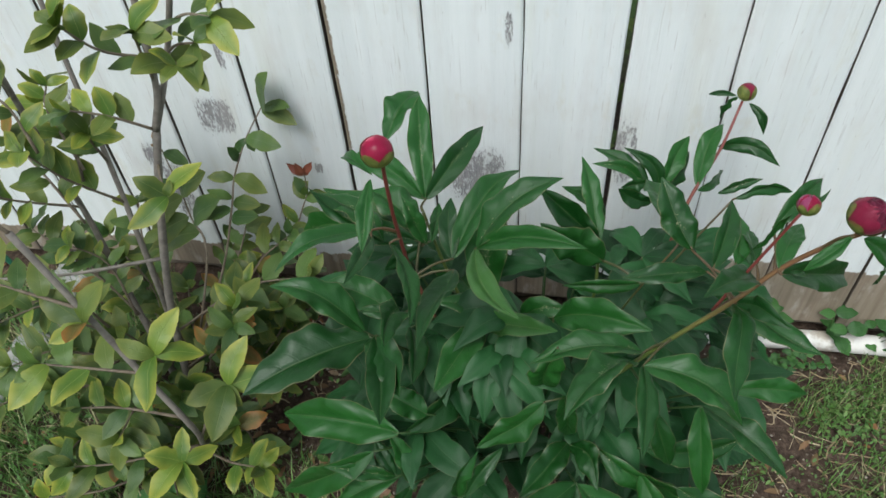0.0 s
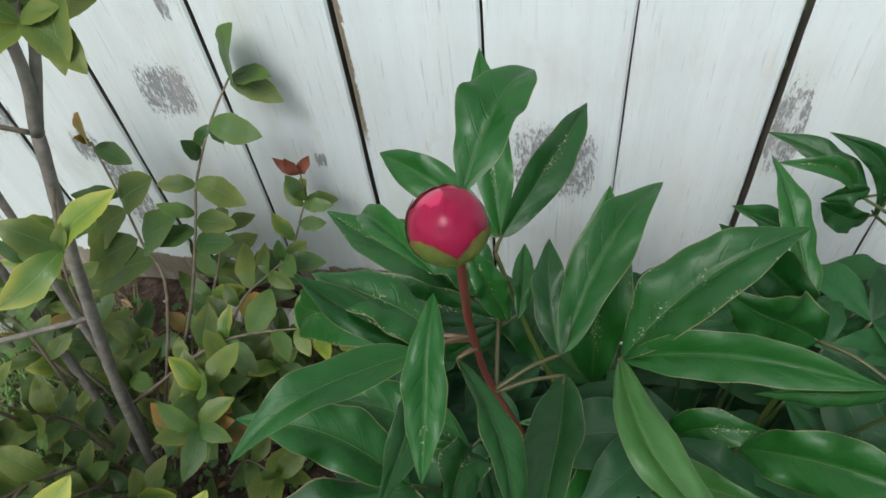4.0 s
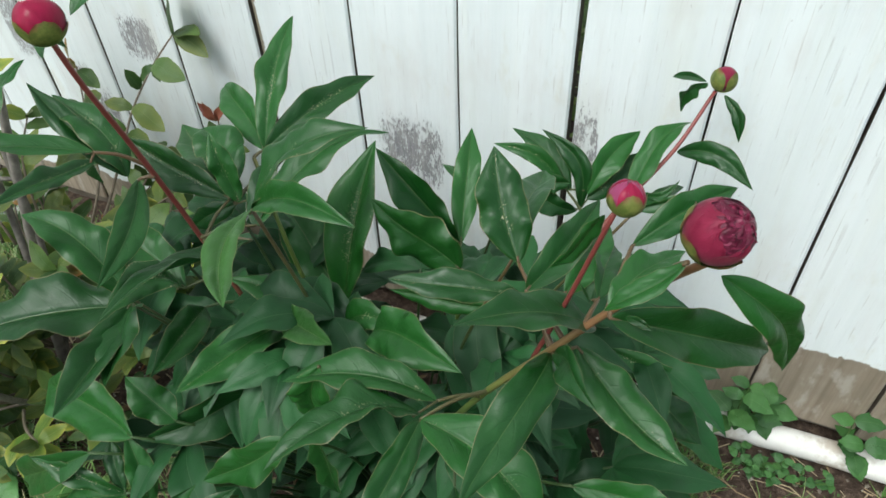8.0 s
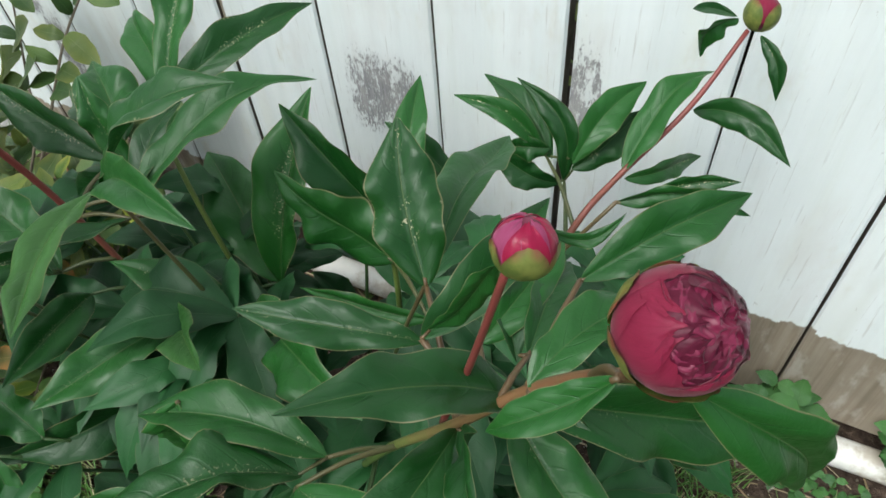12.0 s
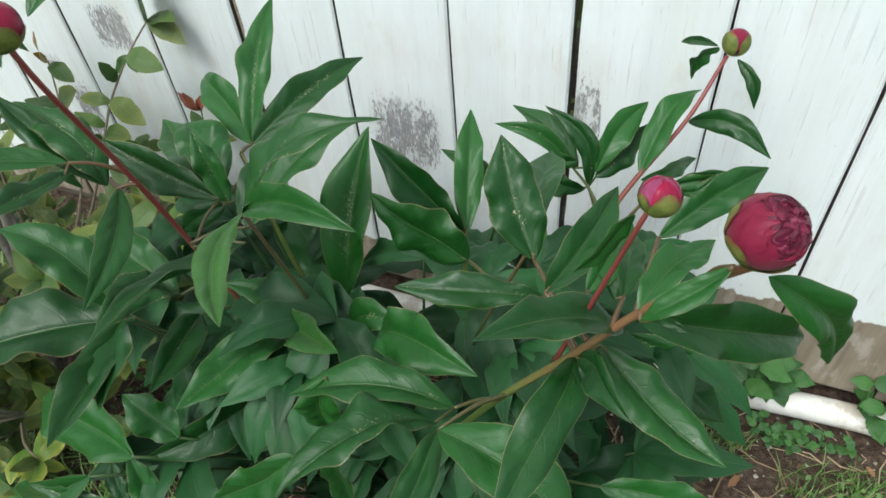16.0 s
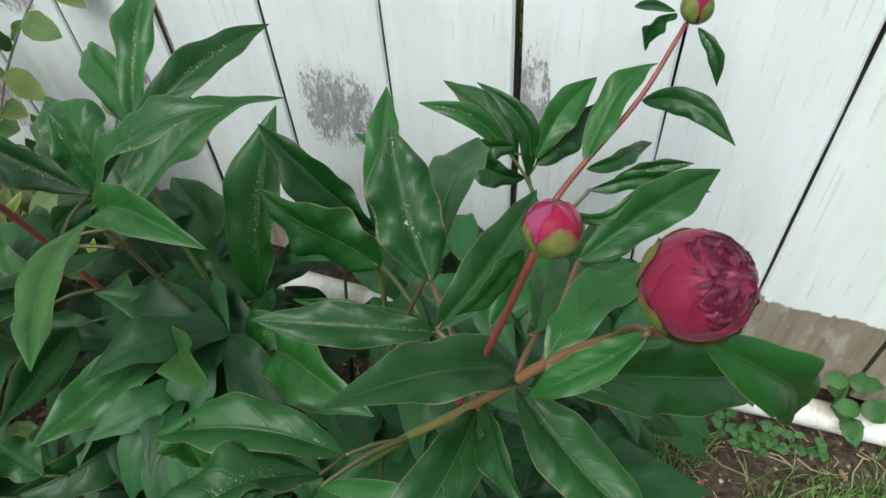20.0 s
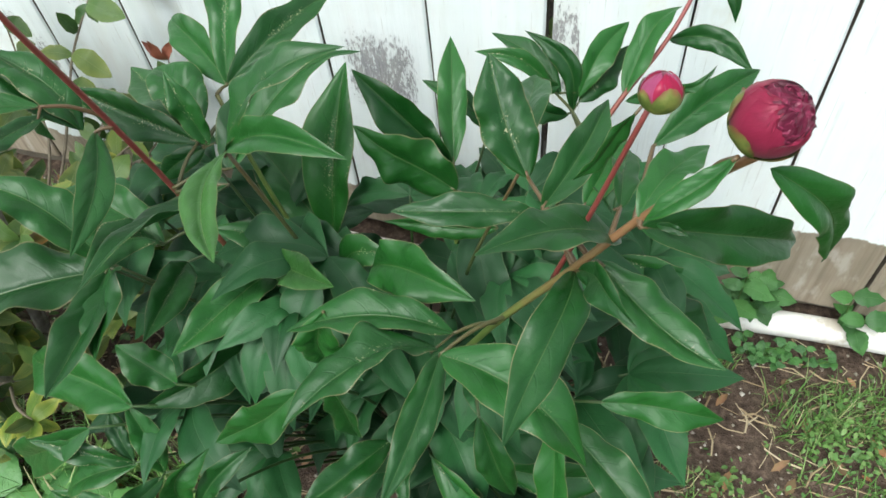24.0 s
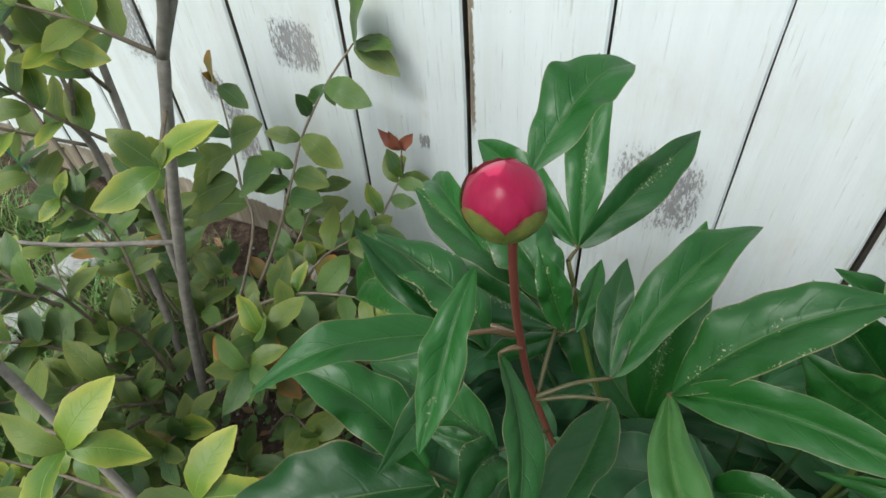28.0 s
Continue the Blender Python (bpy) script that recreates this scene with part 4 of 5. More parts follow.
single_leaf((0.422, -0.073, 0.580), (0.389, -0.060, 0.571), 0.24, 22, 0.04, 0.07, -46)
single_leaf((0.440, -0.073, 0.570), (0.462, -0.095, 0.537), 0.29, 22, 0.04, -0.17, 46)
single_leaf((0.414, -0.410, 0.709), (0.433, -0.400, 0.714), 0.24, 22, -0.12, 0.25, 38)
single_leaf((0.403, -0.418, 0.697), (0.380, -0.425, 0.654), 0.24, 22, -0.12, -0.07, -67)
single_leaf((0.423, -0.413, 0.623), (0.439, -0.419, 0.625), 0.34, 22, 0.00, -0.06, 33)
single_leaf((0.052, -0.397, 0.731), (0.074, -0.336, 0.746), 0.43, 22, 0.10, -0.04, 2)
single_leaf((0.462, -0.426, 0.685), (0.518, -0.386, 0.583), 0.24, 22, 0.03, -0.07, 40)


def petal(radius, turn, low, high, spread, seed, lift=0.0, cup=1.0, rag=0.03, ruffle=0.018):
    """A piece of a ball's skin: one petal wrapped round a bud."""
    bm = bmesh.new()
    uv = bm.loops.layers.uv.verify()
    rng = random.Random(seed)
    ph = rng.uniform(0, 6)
    rows, cols = 12, 12
    grid = []
    for k in range(rows + 1):
        v = k / rows
        polar = low + (high - low) * v
        half = spread * math.sin(math.pi * min(0.12 + 0.76 * v, 1.0)) ** 0.6
        row = []
        for c in range(cols + 1):
            q = 2 * c / cols - 1
            az = turn + q * half + 0.04 * math.sin(5 * v + ph)
            pol = polar - (0.10 * q * q * v) * (high - low) + rag * math.sin(9 * q + ph) * v * v
            r = radius * (1 + lift * v * v + ruffle * math.sin(7 * q + ph) * v + 0.012 * q * q)
            row.append((bm.verts.new((r * math.sin(pol) * math.cos(az), r * math.sin(pol) * math.sin(az), -r * cup * math.cos(pol))), (q + 1) / 2, v))
        grid.append(row)
    for a, b in zip(grid, grid[1:]):
        for c in range(cols):
            four = (a[c], a[c + 1], b[c + 1], b[c])
            face = bm.faces.new([f[0] for f in four])
            for loop, f in zip(face.loops, four):
                loop[uv].uv = (f[1], f[2])
    bmesh.ops.solidify(bm, geom=bm.faces[:], thickness=0.00025)
    for e in bm.edges:
        if len(e.link_faces) == 2 and e.calc_face_angle() > 0.9:
            e.smooth = False
    return bm


def bud(at, radius, axis, kind, label):
    """A peony bud: a core, wrapped petals, green sepals."""
    m = Matrix.Translation(Vector(at)) @ Vector(axis).to_track_quat("Z", "Y").to_matrix().to_4x4()
    core = bmesh.new()
    bmesh.ops.create_icosphere(core, subdivisions=6 if kind == "open" else 4, radius=radius * 0.93)
    if kind == "open":
        # the crumpled petals packed round the eye, folded in a swirl
        for v in core.verts:
            q = v.co.normalized()
            eye = max(0.0, min(1.0, (q.z - 0.15) / 0.5))
            a = 1.6 * math.acos(max(-1.0, min(1.0, q.z)))
            w = Vector((q.x * math.cos(a) - q.y * math.sin(a), q.x * math.sin(a) + q.y * math.cos(a), q.z * 0.8))
            fold = max(-1.0, 1 - 3.6 * abs(noise.noise(w * 3.6 + Vector((4, 1, 7)))))
            small = max(-1.0, 1 - 3.2 * abs(noise.noise(w * 8.0 + Vector((9, 3, 2)))))
            v.co = q * radius * (0.93 + eye * (0.058 * fold + 0.040 * small - 0.005))
    b = part("bud", core, PETAL if kind == "closed" else PETAL_DARK, peony, label)
    b.matrix_basis = OFFSET @ m
    rng = random.Random(int(radius * 1e5))
    sepals, wide = 4, (0.75, 0.95)
    if kind == "closed":
        for k in range(3):
            part("petal", petal(radius * (0.975 + 0.016 * k), 2.6 + k * 2.2, 0.5, 3.12 - 0.30 * k, 1.75 - 0.2 * k, k + 31, 0.0, 1.0, 0.05), PETAL, b)
        reach = 1.62
    elif kind in ("pink", "small"):
        for k in range(7):
            part("petal", petal(radius * (0.965 + 0.006 * k), k * 2.4, 0.7, rng.uniform(2.85, 3.13), rng.uniform(0.6, 0.9), k + 51, 0.0, 1.0, 0.05), (PETAL_PINK if k % 2 else PETAL) if kind == "pink" else PETAL_OPEN, b)
        reach, sepals, wide = 2.05, 5, (0.62, 0.8)
        if kind == "small":
            reach, sepals, wide = 2.3, 3, (0.80, 0.95)
    else:
        # tight petals round the eye, then a ruffled rim, then smooth outer wraps
        for k in range(7):
            part("petal", petal(radius * (0.955 + 0.008 * (k % 3)), 1.1 + k * 2.4, 2.15, 2.98 - 0.05 * k, rng.uniform(0.75, 1.0), 61 + k, rng.uniform(0.0, 0.05), 1.0, 0.10, 0.05), PETAL_DARK, b)
        for k in range(8):
            part("petal", petal(radius * (0.972 + 0.010 * (k % 3)), 0.4 + k * 2.1, 1.35, 2.55 - 0.035 * k + rng.uniform(-0.08, 0.10), rng.uniform(0.75, 1.05), 71 + k, rng.uniform(0.0, 0.045), 1.0, 0.10, 0.035), PETAL_DARK if k % 3 == 0 else PETAL_OPEN, b)
        for k in range(7):
            v = k / 7
            part("petal", petal(radius * (0.990 + 0.034 * v), 0.7 + k * 2.25, 0.5, 2.32 - 0.42 * v + rng.uniform(-0.08, 0.08), rng.uniform(1.0, 1.3), 111 + k, rng.uniform(-0.01, 0.015), 1.0, 0.05, 0.012), PETAL_OPEN, b)
        reach, wide, sepals = 1.62, (0.55, 0.8), 5
    if kind == "closed":
        # one taller sepal hugging the bud
        side = m.to_3x3().inverted() @ Vector((-1.0, 0.10, 0.25))
        part("sepal", petal(radius * 1.035, math.atan2(side.y, side.x), 0.05, 2.45, 0.55, 97, 0.01, 1.0, 0.04), SEPAL, b)
    for k in range(sepals):
        part("sepal", petal(radius * ((1.055 if kind == "open" else 1.02) + 0.006 * k), 0.6 + k * 2 * math.pi / sepals, 0.05, reach + rng.uniform(-0.2, 0.15), rng.uniform(*wide), 91 + k, 0.01, 1.0, 0.02), SEPAL, b)
    return b


bud((0.050, -0.417, 0.736), 0.0146, (-0.20, 0.37, 0.87), "closed", "tight glossy crimson bud in green sepals")
bud((0.436, -0.062, 0.579), 0.0116, (-0.12, 0.75, 0.65), "small", "small green bud showing a slit of crimson petals")
bud((0.412, -0.420, 0.712), 0.0090, (-0.05, 0.30, 0.9), "pink", "small pink bud edged with yellow-green sepals")
bud((0.455, -0.430, 0.714), 0.0152, (0.50, -0.23, 0.70), "open", "opening dark-crimson flower bud packed with ruffled petals")

# ---- evergreen shrub ----
shrub = thing("shrub", "leggy evergreen shrub with yellowing leaf tips beside the fence", "shrub", at=(-0.42, -0.3, 0.0))
SHIFT = Matrix.Translation((0.42, 0.3, 0.0))
shrub_rng = random.Random(21)
LEAF_SHAPES = {tone.name: [mesh_of(blade(w, 14, 0.07, 300 + k, rows=22, cols=2, peak=0.47, serrate=0.035, wave=0.02, curl=0.05, blunt=0.2), "leaf", tone) for k, w in enumerate((0.44, 0.50, 0.55, 0.48))]
               for tone in (SHRUB, SHRUB_OLIVE, SHRUB_YELLOW, SHRUB_RUST)}


def limb(name, points, r0, r1, material=BARK, label=""):
    ob = part(name, tube(points, r0, r1, 9, 6, 0.14, rng=shrub_rng), material, shrub, label)
    ob.matrix_basis = SHIFT
    return ob


def tone_at(q, yellow):
    """Leaves yellow towards the light at the front, some are rusty, the inner ones dark."""
    r = shrub_rng.random() - 0.10 * max(0.0, q[2] - 0.34) / 0.3
    if r < yellow:
        return SHRUB_YELLOW
    if r < yellow + 0.035:
        return SHRUB_RUST
    return SHRUB_OLIVE if r < yellow + 0.46 else SHRUB


def whorl(branch, at, ahead, count, size, yellow):
    """Leaves round the end of a twig."""
    ahead = Vector(ahead).normalized()
    side = ahead.orthogonal().normalized()
    up = ahead.cross(side)
    spin = shrub_rng.uniform(0, 6.28)
    for k in range(count):
        a = spin + 2 * math.pi * k / count + shrub_rng.uniform(-0.55, 0.55)
        way = (ahead * shrub_rng.uniform(0.1, 1.1) + (side * math.cos(a) + up * math.sin(a))).normalized()
        length = size * shrub_rng.uniform(0.55, 1.12)
        tone = tone_at(at, yellow)
        base = Vector(at)
        tip = base + way * length
        if tip.y > -0.012:
            tip.y = -0.012
        hang("leaf", shrub_rng.choice(LEAF_SHAPES[tone.name]), branch, along(base, tip, shrub_rng.uniform(-25, 25), (0.1, -0.5, 1)))


def twig(points, size=0.045, gap=0.022, yellow=0.1, start=0.25, r0=0.0022):
    """A thin shoot with leaves in turn along it and a whorl at its end."""
    branch = limb("twig", points, r0, 0.0011, TWIG)
    line = glide(points, 12)
    run, done = 0.0, 0.0
    total = sum((b - a).length for a, b in zip(line, line[1:]))
    side = 1
    for a, b in zip(line, line[1:]):
        run += (b - a).length
        if run / total > start and run - done > gap and run < total - 0.006:
            done = run
            ahead = (b - a).normalized()
            out = ahead.cross(Vector((0.2, -0.3, 1))).normalized() * side
            side = -side
            tip = b + (ahead * 0.55 + out + Vector((0, 0, shrub_rng.uniform(-0.25, 0.3)))).normalized() * size * shrub_rng.uniform(0.8, 1.15)
            tip.y = min(tip.y, -0.012)
            ends = [tip]
            if shrub_rng.random() < 0.4:
                other = b + (ahead * 0.5 - out + Vector((0, 0, shrub_rng.uniform(-0.2, 0.3)))).normalized() * size * shrub_rng.uniform(0.6, 1.0)
                other.y = min(other.y, -0.012)
                ends.append(other)
            for end in ends:
                tone = tone_at(b, yellow)
                hang("leaf", shrub_rng.choice(LEAF_SHAPES[tone.name]), branch, along(b, end, shrub_rng.uniform(-20, 20), (0.1, -0.5, 1)))
    whorl(branch, line[-1], line[-1] - line[-2], 4, size, yellow)
    return branch


def sprig(points, leaves, r0=0.0022):
    """A shoot with each leaf given as base, tip and tone."""
    branch = limb("twig", points, r0, 0.0011, TWIG)
    for base, tip, tone in leaves:
        hang("leaf", shrub_rng.choice(LEAF_SHAPES[tone.name]), branch, along(base, tip, shrub_rng.uniform(-22, 22), (0.1, -0.5, 1)))
    return branch


limb("trunk", [(-0.365, -0.350, 0.0), (-0.378, -0.32, 0.12), (-0.376, -0.285, 0.26), (-0.355, -0.265, 0.38), (-0.324, -0.252, 0.50), (-0.296, -0.241, 0.60)], 0.0070, 0.0052, BARK, "grey-brown leaning trunk")
limb("branch", [(-0.296, -0.241, 0.60), (-0.272, -0.235, 0.68), (-0.250, -0.228, 0.90)], 0.0050, 0.0035)
limb("branch", [(-0.296, -0.241, 0.60), (-0.253, -0.222, 0.70), (-0.175, -0.24, 0.88)], 0.0045, 0.003)
limb("branch", [(-0.372, -0.345, 0.02), (-0.408, -0.262, 0.20), (-0.410, -0.232, 0.40), (-0.412, -0.217, 0.50), (-0.415, -0.186, 0.80)], 0.0050, 0.0034)
limb("branch", [(-0.375, -0.345, 0.02), (-0.47, -0.25, 0.20), (-0.520, -0.195, 0.38), (-0.491, -0.226, 0.50), (-0.448, -0.27, 0.78)], 0.0058, 0.0038)
limb("branch", [(-0.360, -0.355, 0.01), (-0.290, -0.44, 0.16), (-0.236, -0.488, 0.30), (-0.262, -0.484, 0.40), (-0.292, -0.477, 0.50), (-0.335, -0.468, 0.64)], 0.0040, 0.0038)
limb("branch", [(-0.355, -0.265, 0.38), (-0.47, -0.33, 0.40), (-0.62, -0.36, 0.40)], 0.0030, 0.0018)
sprig([(-0.262, -0.484, 0.40), (-0.24, -0.495, 0.455), (-0.209, -0.505, 0.502)], [
    ((-0.209, -0.505, 0.502), (-0.189, -0.461, 0.535), SHRUB_YELLOW),
    ((-0.209, -0.505, 0.502), (-0.243, -0.508, 0.530), SHRUB_OLIVE),
    ((-0.209, -0.505, 0.502), (-0.166, -0.484, 0.482), SHRUB_YELLOW),
    ((-0.209, -0.505, 0.502), (-0.200, -0.562, 0.480), SHRUB_YELLOW),
])
sprig([(-0.25, -0.478, 0.25), (-0.20, -0.482, 0.35), (-0.156, -0.484, 0.421)], [
    ((-0.156, -0.484, 0.421), (-0.140, -0.436, 0.458), SHRUB_YELLOW),
    ((-0.156, -0.484, 0.421), (-0.108, -0.453, 0.421), SHRUB_YELLOW),
    ((-0.156, -0.484, 0.421), (-0.196, -0.516, 0.421), SHRUB_OLIVE),
    ((-0.156, -0.484, 0.421), (-0.155, -0.548, 0.402), SHRUB_OLIVE),
    ((-0.156, -0.484, 0.421), (-0.135, -0.501, 0.406), SHRUB_OLIVE),
])
twig([(-0.292, -0.477, 0.50), (-0.295, -0.48, 0.505), (-0.300, -0.484, 0.515)], 0.060, 0.026, 0.35, 0.5)
sprig([(-0.280, -0.45, 0.18), (-0.24, -0.52, 0.29), (-0.186, -0.571, 0.391)], [
    ((-0.186, -0.571, 0.391), (-0.217, -0.582, 0.419), SHRUB_YELLOW),
    ((-0.186, -0.571, 0.391), (-0.192, -0.540, 0.413), SHRUB_YELLOW),
    ((-0.186, -0.571, 0.391), (-0.156, -0.543, 0.383), SHRUB_YELLOW),
    ((-0.186, -0.571, 0.391), (-0.201, -0.623, 0.393), SHRUB_YELLOW),
    ((-0.186, -0.571, 0.391), (-0.161, -0.606, 0.369), SHRUB_YELLOW),
])
twig([(-0.280, -0.45, 0.16), (-0.22, -0.48, 0.20), (-0.155, -0.500, 0.240)], 0.045, 0.03, 0.7, 0.6)
twig([(-0.335, -0.468, 0.64), (-0.345, -0.47, 0.66), (-0.36, -0.475, 0.685)], 0.056, 0.02, 0.4, 0.3)
twig([(-0.300, -0.475, 0.53), (-0.36, -0.48, 0.56), (-0.41, -0.48, 0.575)], 0.058, 0.024, 0.35, 0.3)
twig([(-0.268, -0.482, 0.42), (-0.33, -0.49, 0.43), (-0.39, -0.495, 0.435)], 0.060, 0.024, 0.3, 0.3)
twig([(-0.245, -0.487, 0.33), (-0.31, -0.50, 0.36), (-0.36, -0.51, 0.365)], 0.056, 0.026, 0.2, 0.3)
twig([(-0.27, -0.46, 0.20), (-0.35, -0.52, 0.24), (-0.41, -0.54, 0.25)], 0.055, 0.026, 0.3, 0.3)
twig([(-0.30, -0.43, 0.14), (-0.40, -0.52, 0.15), (-0.48, -0.56, 0.17)], 0.052, 0.028, 0.3, 0.3)
twig([(-0.38, -0.31, 0.15), (-0.29, -0.30, 0.24), (-0.245, -0.306, 0.315)], 0.050, 0.030, 0.05, 0.6)
sprig([(-0.378, -0.30, 0.14), (-0.325, -0.20, 0.27), (-0.307, -0.135, 0.359), (-0.306, -0.097, 0.397), (-0.290, -0.054, 0.442), (-0.268, -0.020, 0.478)], [
    ((-0.268, -0.020, 0.478), (-0.235, -0.030, 0.552), SHRUB),
    ((-0.267, -0.018, 0.479), (-0.215, -0.028, 0.487), SHRUB),
    ((-0.267, -0.021, 0.476), (-0.209, -0.031, 0.457), SHRUB_OLIVE),
    ((-0.290, -0.054, 0.442), (-0.316, -0.064, 0.417), SHRUB),
    ((-0.289, -0.053, 0.444), (-0.277, -0.063, 0.423), SHRUB),
    ((-0.290, -0.053, 0.443), (-0.229, -0.063, 0.436), SHRUB),
    ((-0.302, -0.079, 0.416), (-0.306, -0.089, 0.451), SHRUB),
    ((-0.307, -0.098, 0.395), (-0.347, -0.108, 0.402), SHRUB_OLIVE),
    ((-0.306, -0.096, 0.398), (-0.252, -0.106, 0.375), SHRUB_OLIVE),
    ((-0.308, -0.121, 0.372), (-0.340, -0.131, 0.396), SHRUB),
    ((-0.305, -0.126, 0.368), (-0.252, -0.136, 0.376), SHRUB_OLIVE),
    ((-0.307, -0.135, 0.359), (-0.355, -0.145, 0.342), SHRUB),
    ((-0.306, -0.144, 0.349), (-0.251, -0.154, 0.370), SHRUB),
])
sprig([(-0.378, -0.30, 0.12), (-0.36, -0.17, 0.28), (-0.392, -0.127, 0.322), (-0.417, -0.093, 0.360), (-0.452, -0.051, 0.405)], [
    ((-0.447, -0.055, 0.402), (-0.402, -0.065, 0.387), SHRUB),
    ((-0.452, -0.052, 0.404), (-0.433, -0.062, 0.460), SHRUB_RUST),
    ((-0.454, -0.051, 0.405), (-0.461, -0.061, 0.421), SHRUB_RUST),
    ((-0.417, -0.092, 0.361), (-0.471, -0.102, 0.370), SHRUB),
    ((-0.409, -0.103, 0.349), (-0.487, -0.113, 0.288), SHRUB_OLIVE),
    ((-0.414, -0.098, 0.355), (-0.346, -0.108, 0.413), SHRUB_OLIVE),
    ((-0.397, -0.125, 0.324), (-0.486, -0.135, 0.266), SHRUB_OLIVE),
    ((-0.387, -0.130, 0.320), (-0.315, -0.140, 0.389), SHRUB),
    ((-0.374, -0.142, 0.308), (-0.487, -0.152, 0.253), SHRUB_OLIVE),
])
sprout = twig([(-0.36, -0.26, 0.16), (-0.25, -0.11, 0.25), (-0.213, -0.050, 0.325)], 0.040, 0.022, 0.08, 0.3)
limb("twig", [(-0.213, -0.050, 0.325), (-0.211, -0.045, 0.365)], 0.0011, 0.0009, TWIG)
for sx, sy, sz in ((-0.024, -0.006, 0.030), (0.020, -0.004, 0.034), (-0.004, -0.016, 0.040)):
    red = mesh_of(blade(0.36, 26, 0.05, 377, rows=14, cols=2, peak=0.5), "leaf", SPROUT)
    hang("leaf", red, sprout, along((-0.211, -0.045, 0.364), (-0.211 + sx, -0.045 + sy, 0.364 + sz), 0, (0.1, -0.9, 0.4)))
sprig([(-0.310, -0.247, 0.55), (-0.290, -0.28, 0.548), (-0.266, -0.310, 0.552)], [
    ((-0.266, -0.310, 0.552), (-0.227, -0.273, 0.580), SHRUB_YELLOW),
    ((-0.266, -0.310, 0.552), (-0.299, -0.314, 0.584), SHRUB_OLIVE),
    ((-0.266, -0.310, 0.552), (-0.304, -0.355, 0.536), SHRUB_YELLOW),
    ((-0.266, -0.310, 0.552), (-0.259, -0.302, 0.574), SHRUB_OLIVE),
])
twig([(-0.296, -0.241, 0.60), (-0.33, -0.27, 0.64), (-0.36, -0.29, 0.66)], 0.05, 0.02, 0.25, 0.3)
twig([(-0.268, -0.234, 0.70), (-0.30, -0.27, 0.73), (-0.32, -0.29, 0.77)], 0.055, 0.02, 0.35, 0.3)
twig([(-0.250, -0.222, 0.70), (-0.225, -0.26, 0.72), (-0.20, -0.29, 0.73)], 0.048, 0.02, 0.35, 0.3)
twig([(-0.411, -0.225, 0.45), (-0.44, -0.27, 0.53), (-0.46, -0.29, 0.59)], 0.05, 0.02, 0.3, 0.3)
twig([(-0.412, -0.217, 0.52), (-0.39, -0.25, 0.58), (-0.37, -0.27, 0.61)], 0.046, 0.02, 0.25, 0.3)
twig([(-0.52, -0.195, 0.40), (-0.56, -0.26, 0.47), (-0.59, -0.29, 0.52)], 0.052, 0.02, 0.3, 0.3)
twig([(-0.38, -0.28, 0.22), (-0.28, -0.22, 0.27), (-0.17, -0.20, 0.29)], 0.050, 0.024, 0.12, 0.3)
twig([(-0.38, -0.31, 0.15), (-0.27, -0.20, 0.18), (-0.15, -0.15, 0.22)], 0.050, 0.024, 0.2, 0.3)

twig([(-0.275, -0.236, 0.67), (-0.26, -0.258, 0.723), (-0.244, -0.28, 0.759)], 0.048, 0.034, 0.2, 0.25)
twig([(-0.262, -0.226, 0.69), (-0.223, -0.248, 0.726), (-0.183, -0.27, 0.745)], 0.048, 0.034, 0.2, 0.25)
twig([(-0.235, -0.225, 0.74), (-0.193, -0.253, 0.768), (-0.151, -0.28, 0.781)], 0.048, 0.034, 0.2, 0.25)


def thicket(count, box, seed, yellow, size=(0.042, 0.054)):
    """Shoots that fill a part of the shrub, each from the nearest limb height inwards."""
    rng = random.Random(seed)
    (x0, x1), (y0, y1), (z0, z1) = box
    for _ in range(count):
        tip = Vector((rng.uniform(x0, x1), rng.uniform(y0, y1), rng.uniform(z0, z1)))
        foot = Vector((-0.385 + 0.45 * (tip.x + 0.385), -0.30 + 0.45 * (tip.y + 0.30), max(0.02, tip.z - rng.uniform(0.07, 0.14))))
        mid = foot.lerp(tip, 0.55) + Vector((rng.uniform(-0.02, 0.02), rng.uniform(-0.02, 0.02), 0.015))
        twig([tuple(foot), tuple(mid), tuple(tip)], rng.uniform(*size), 0.022, yellow, 0.25)


thicket(13, ((-0.46, -0.20), (-0.45, -0.30), (0.12, 0.36)), 3, 0.05)
thicket(11, ((-0.36, -0.14), (-0.28, -0.07), (0.10, 0.34)), 4, 0.03)
thicket(8, ((-0.60, -0.38), (-0.30, -0.10), (0.10, 0.40)), 8, 0.05)
thicket(9, ((-0.68, -0.40), (-0.46, -0.20), (0.20, 0.44)), 5, 0.10)
thicket(4, ((-0.70, -0.42), (-0.38, -0.14), (0.50, 0.74)), 6, 0.3)
thicket(9, ((-0.55, -0.30), (-0.54, -0.36), (0.16, 0.42)), 9, 0.12, (0.048, 0.062))
thicket(8, ((-0.45, -0.18), (-0.52, -0.36), (0.05, 0.20)), 7, 0.08)
thicket(9, ((-0.40, -0.14), (-0.22, -0.05), (0.05, 0.24)), 10, 0.04)


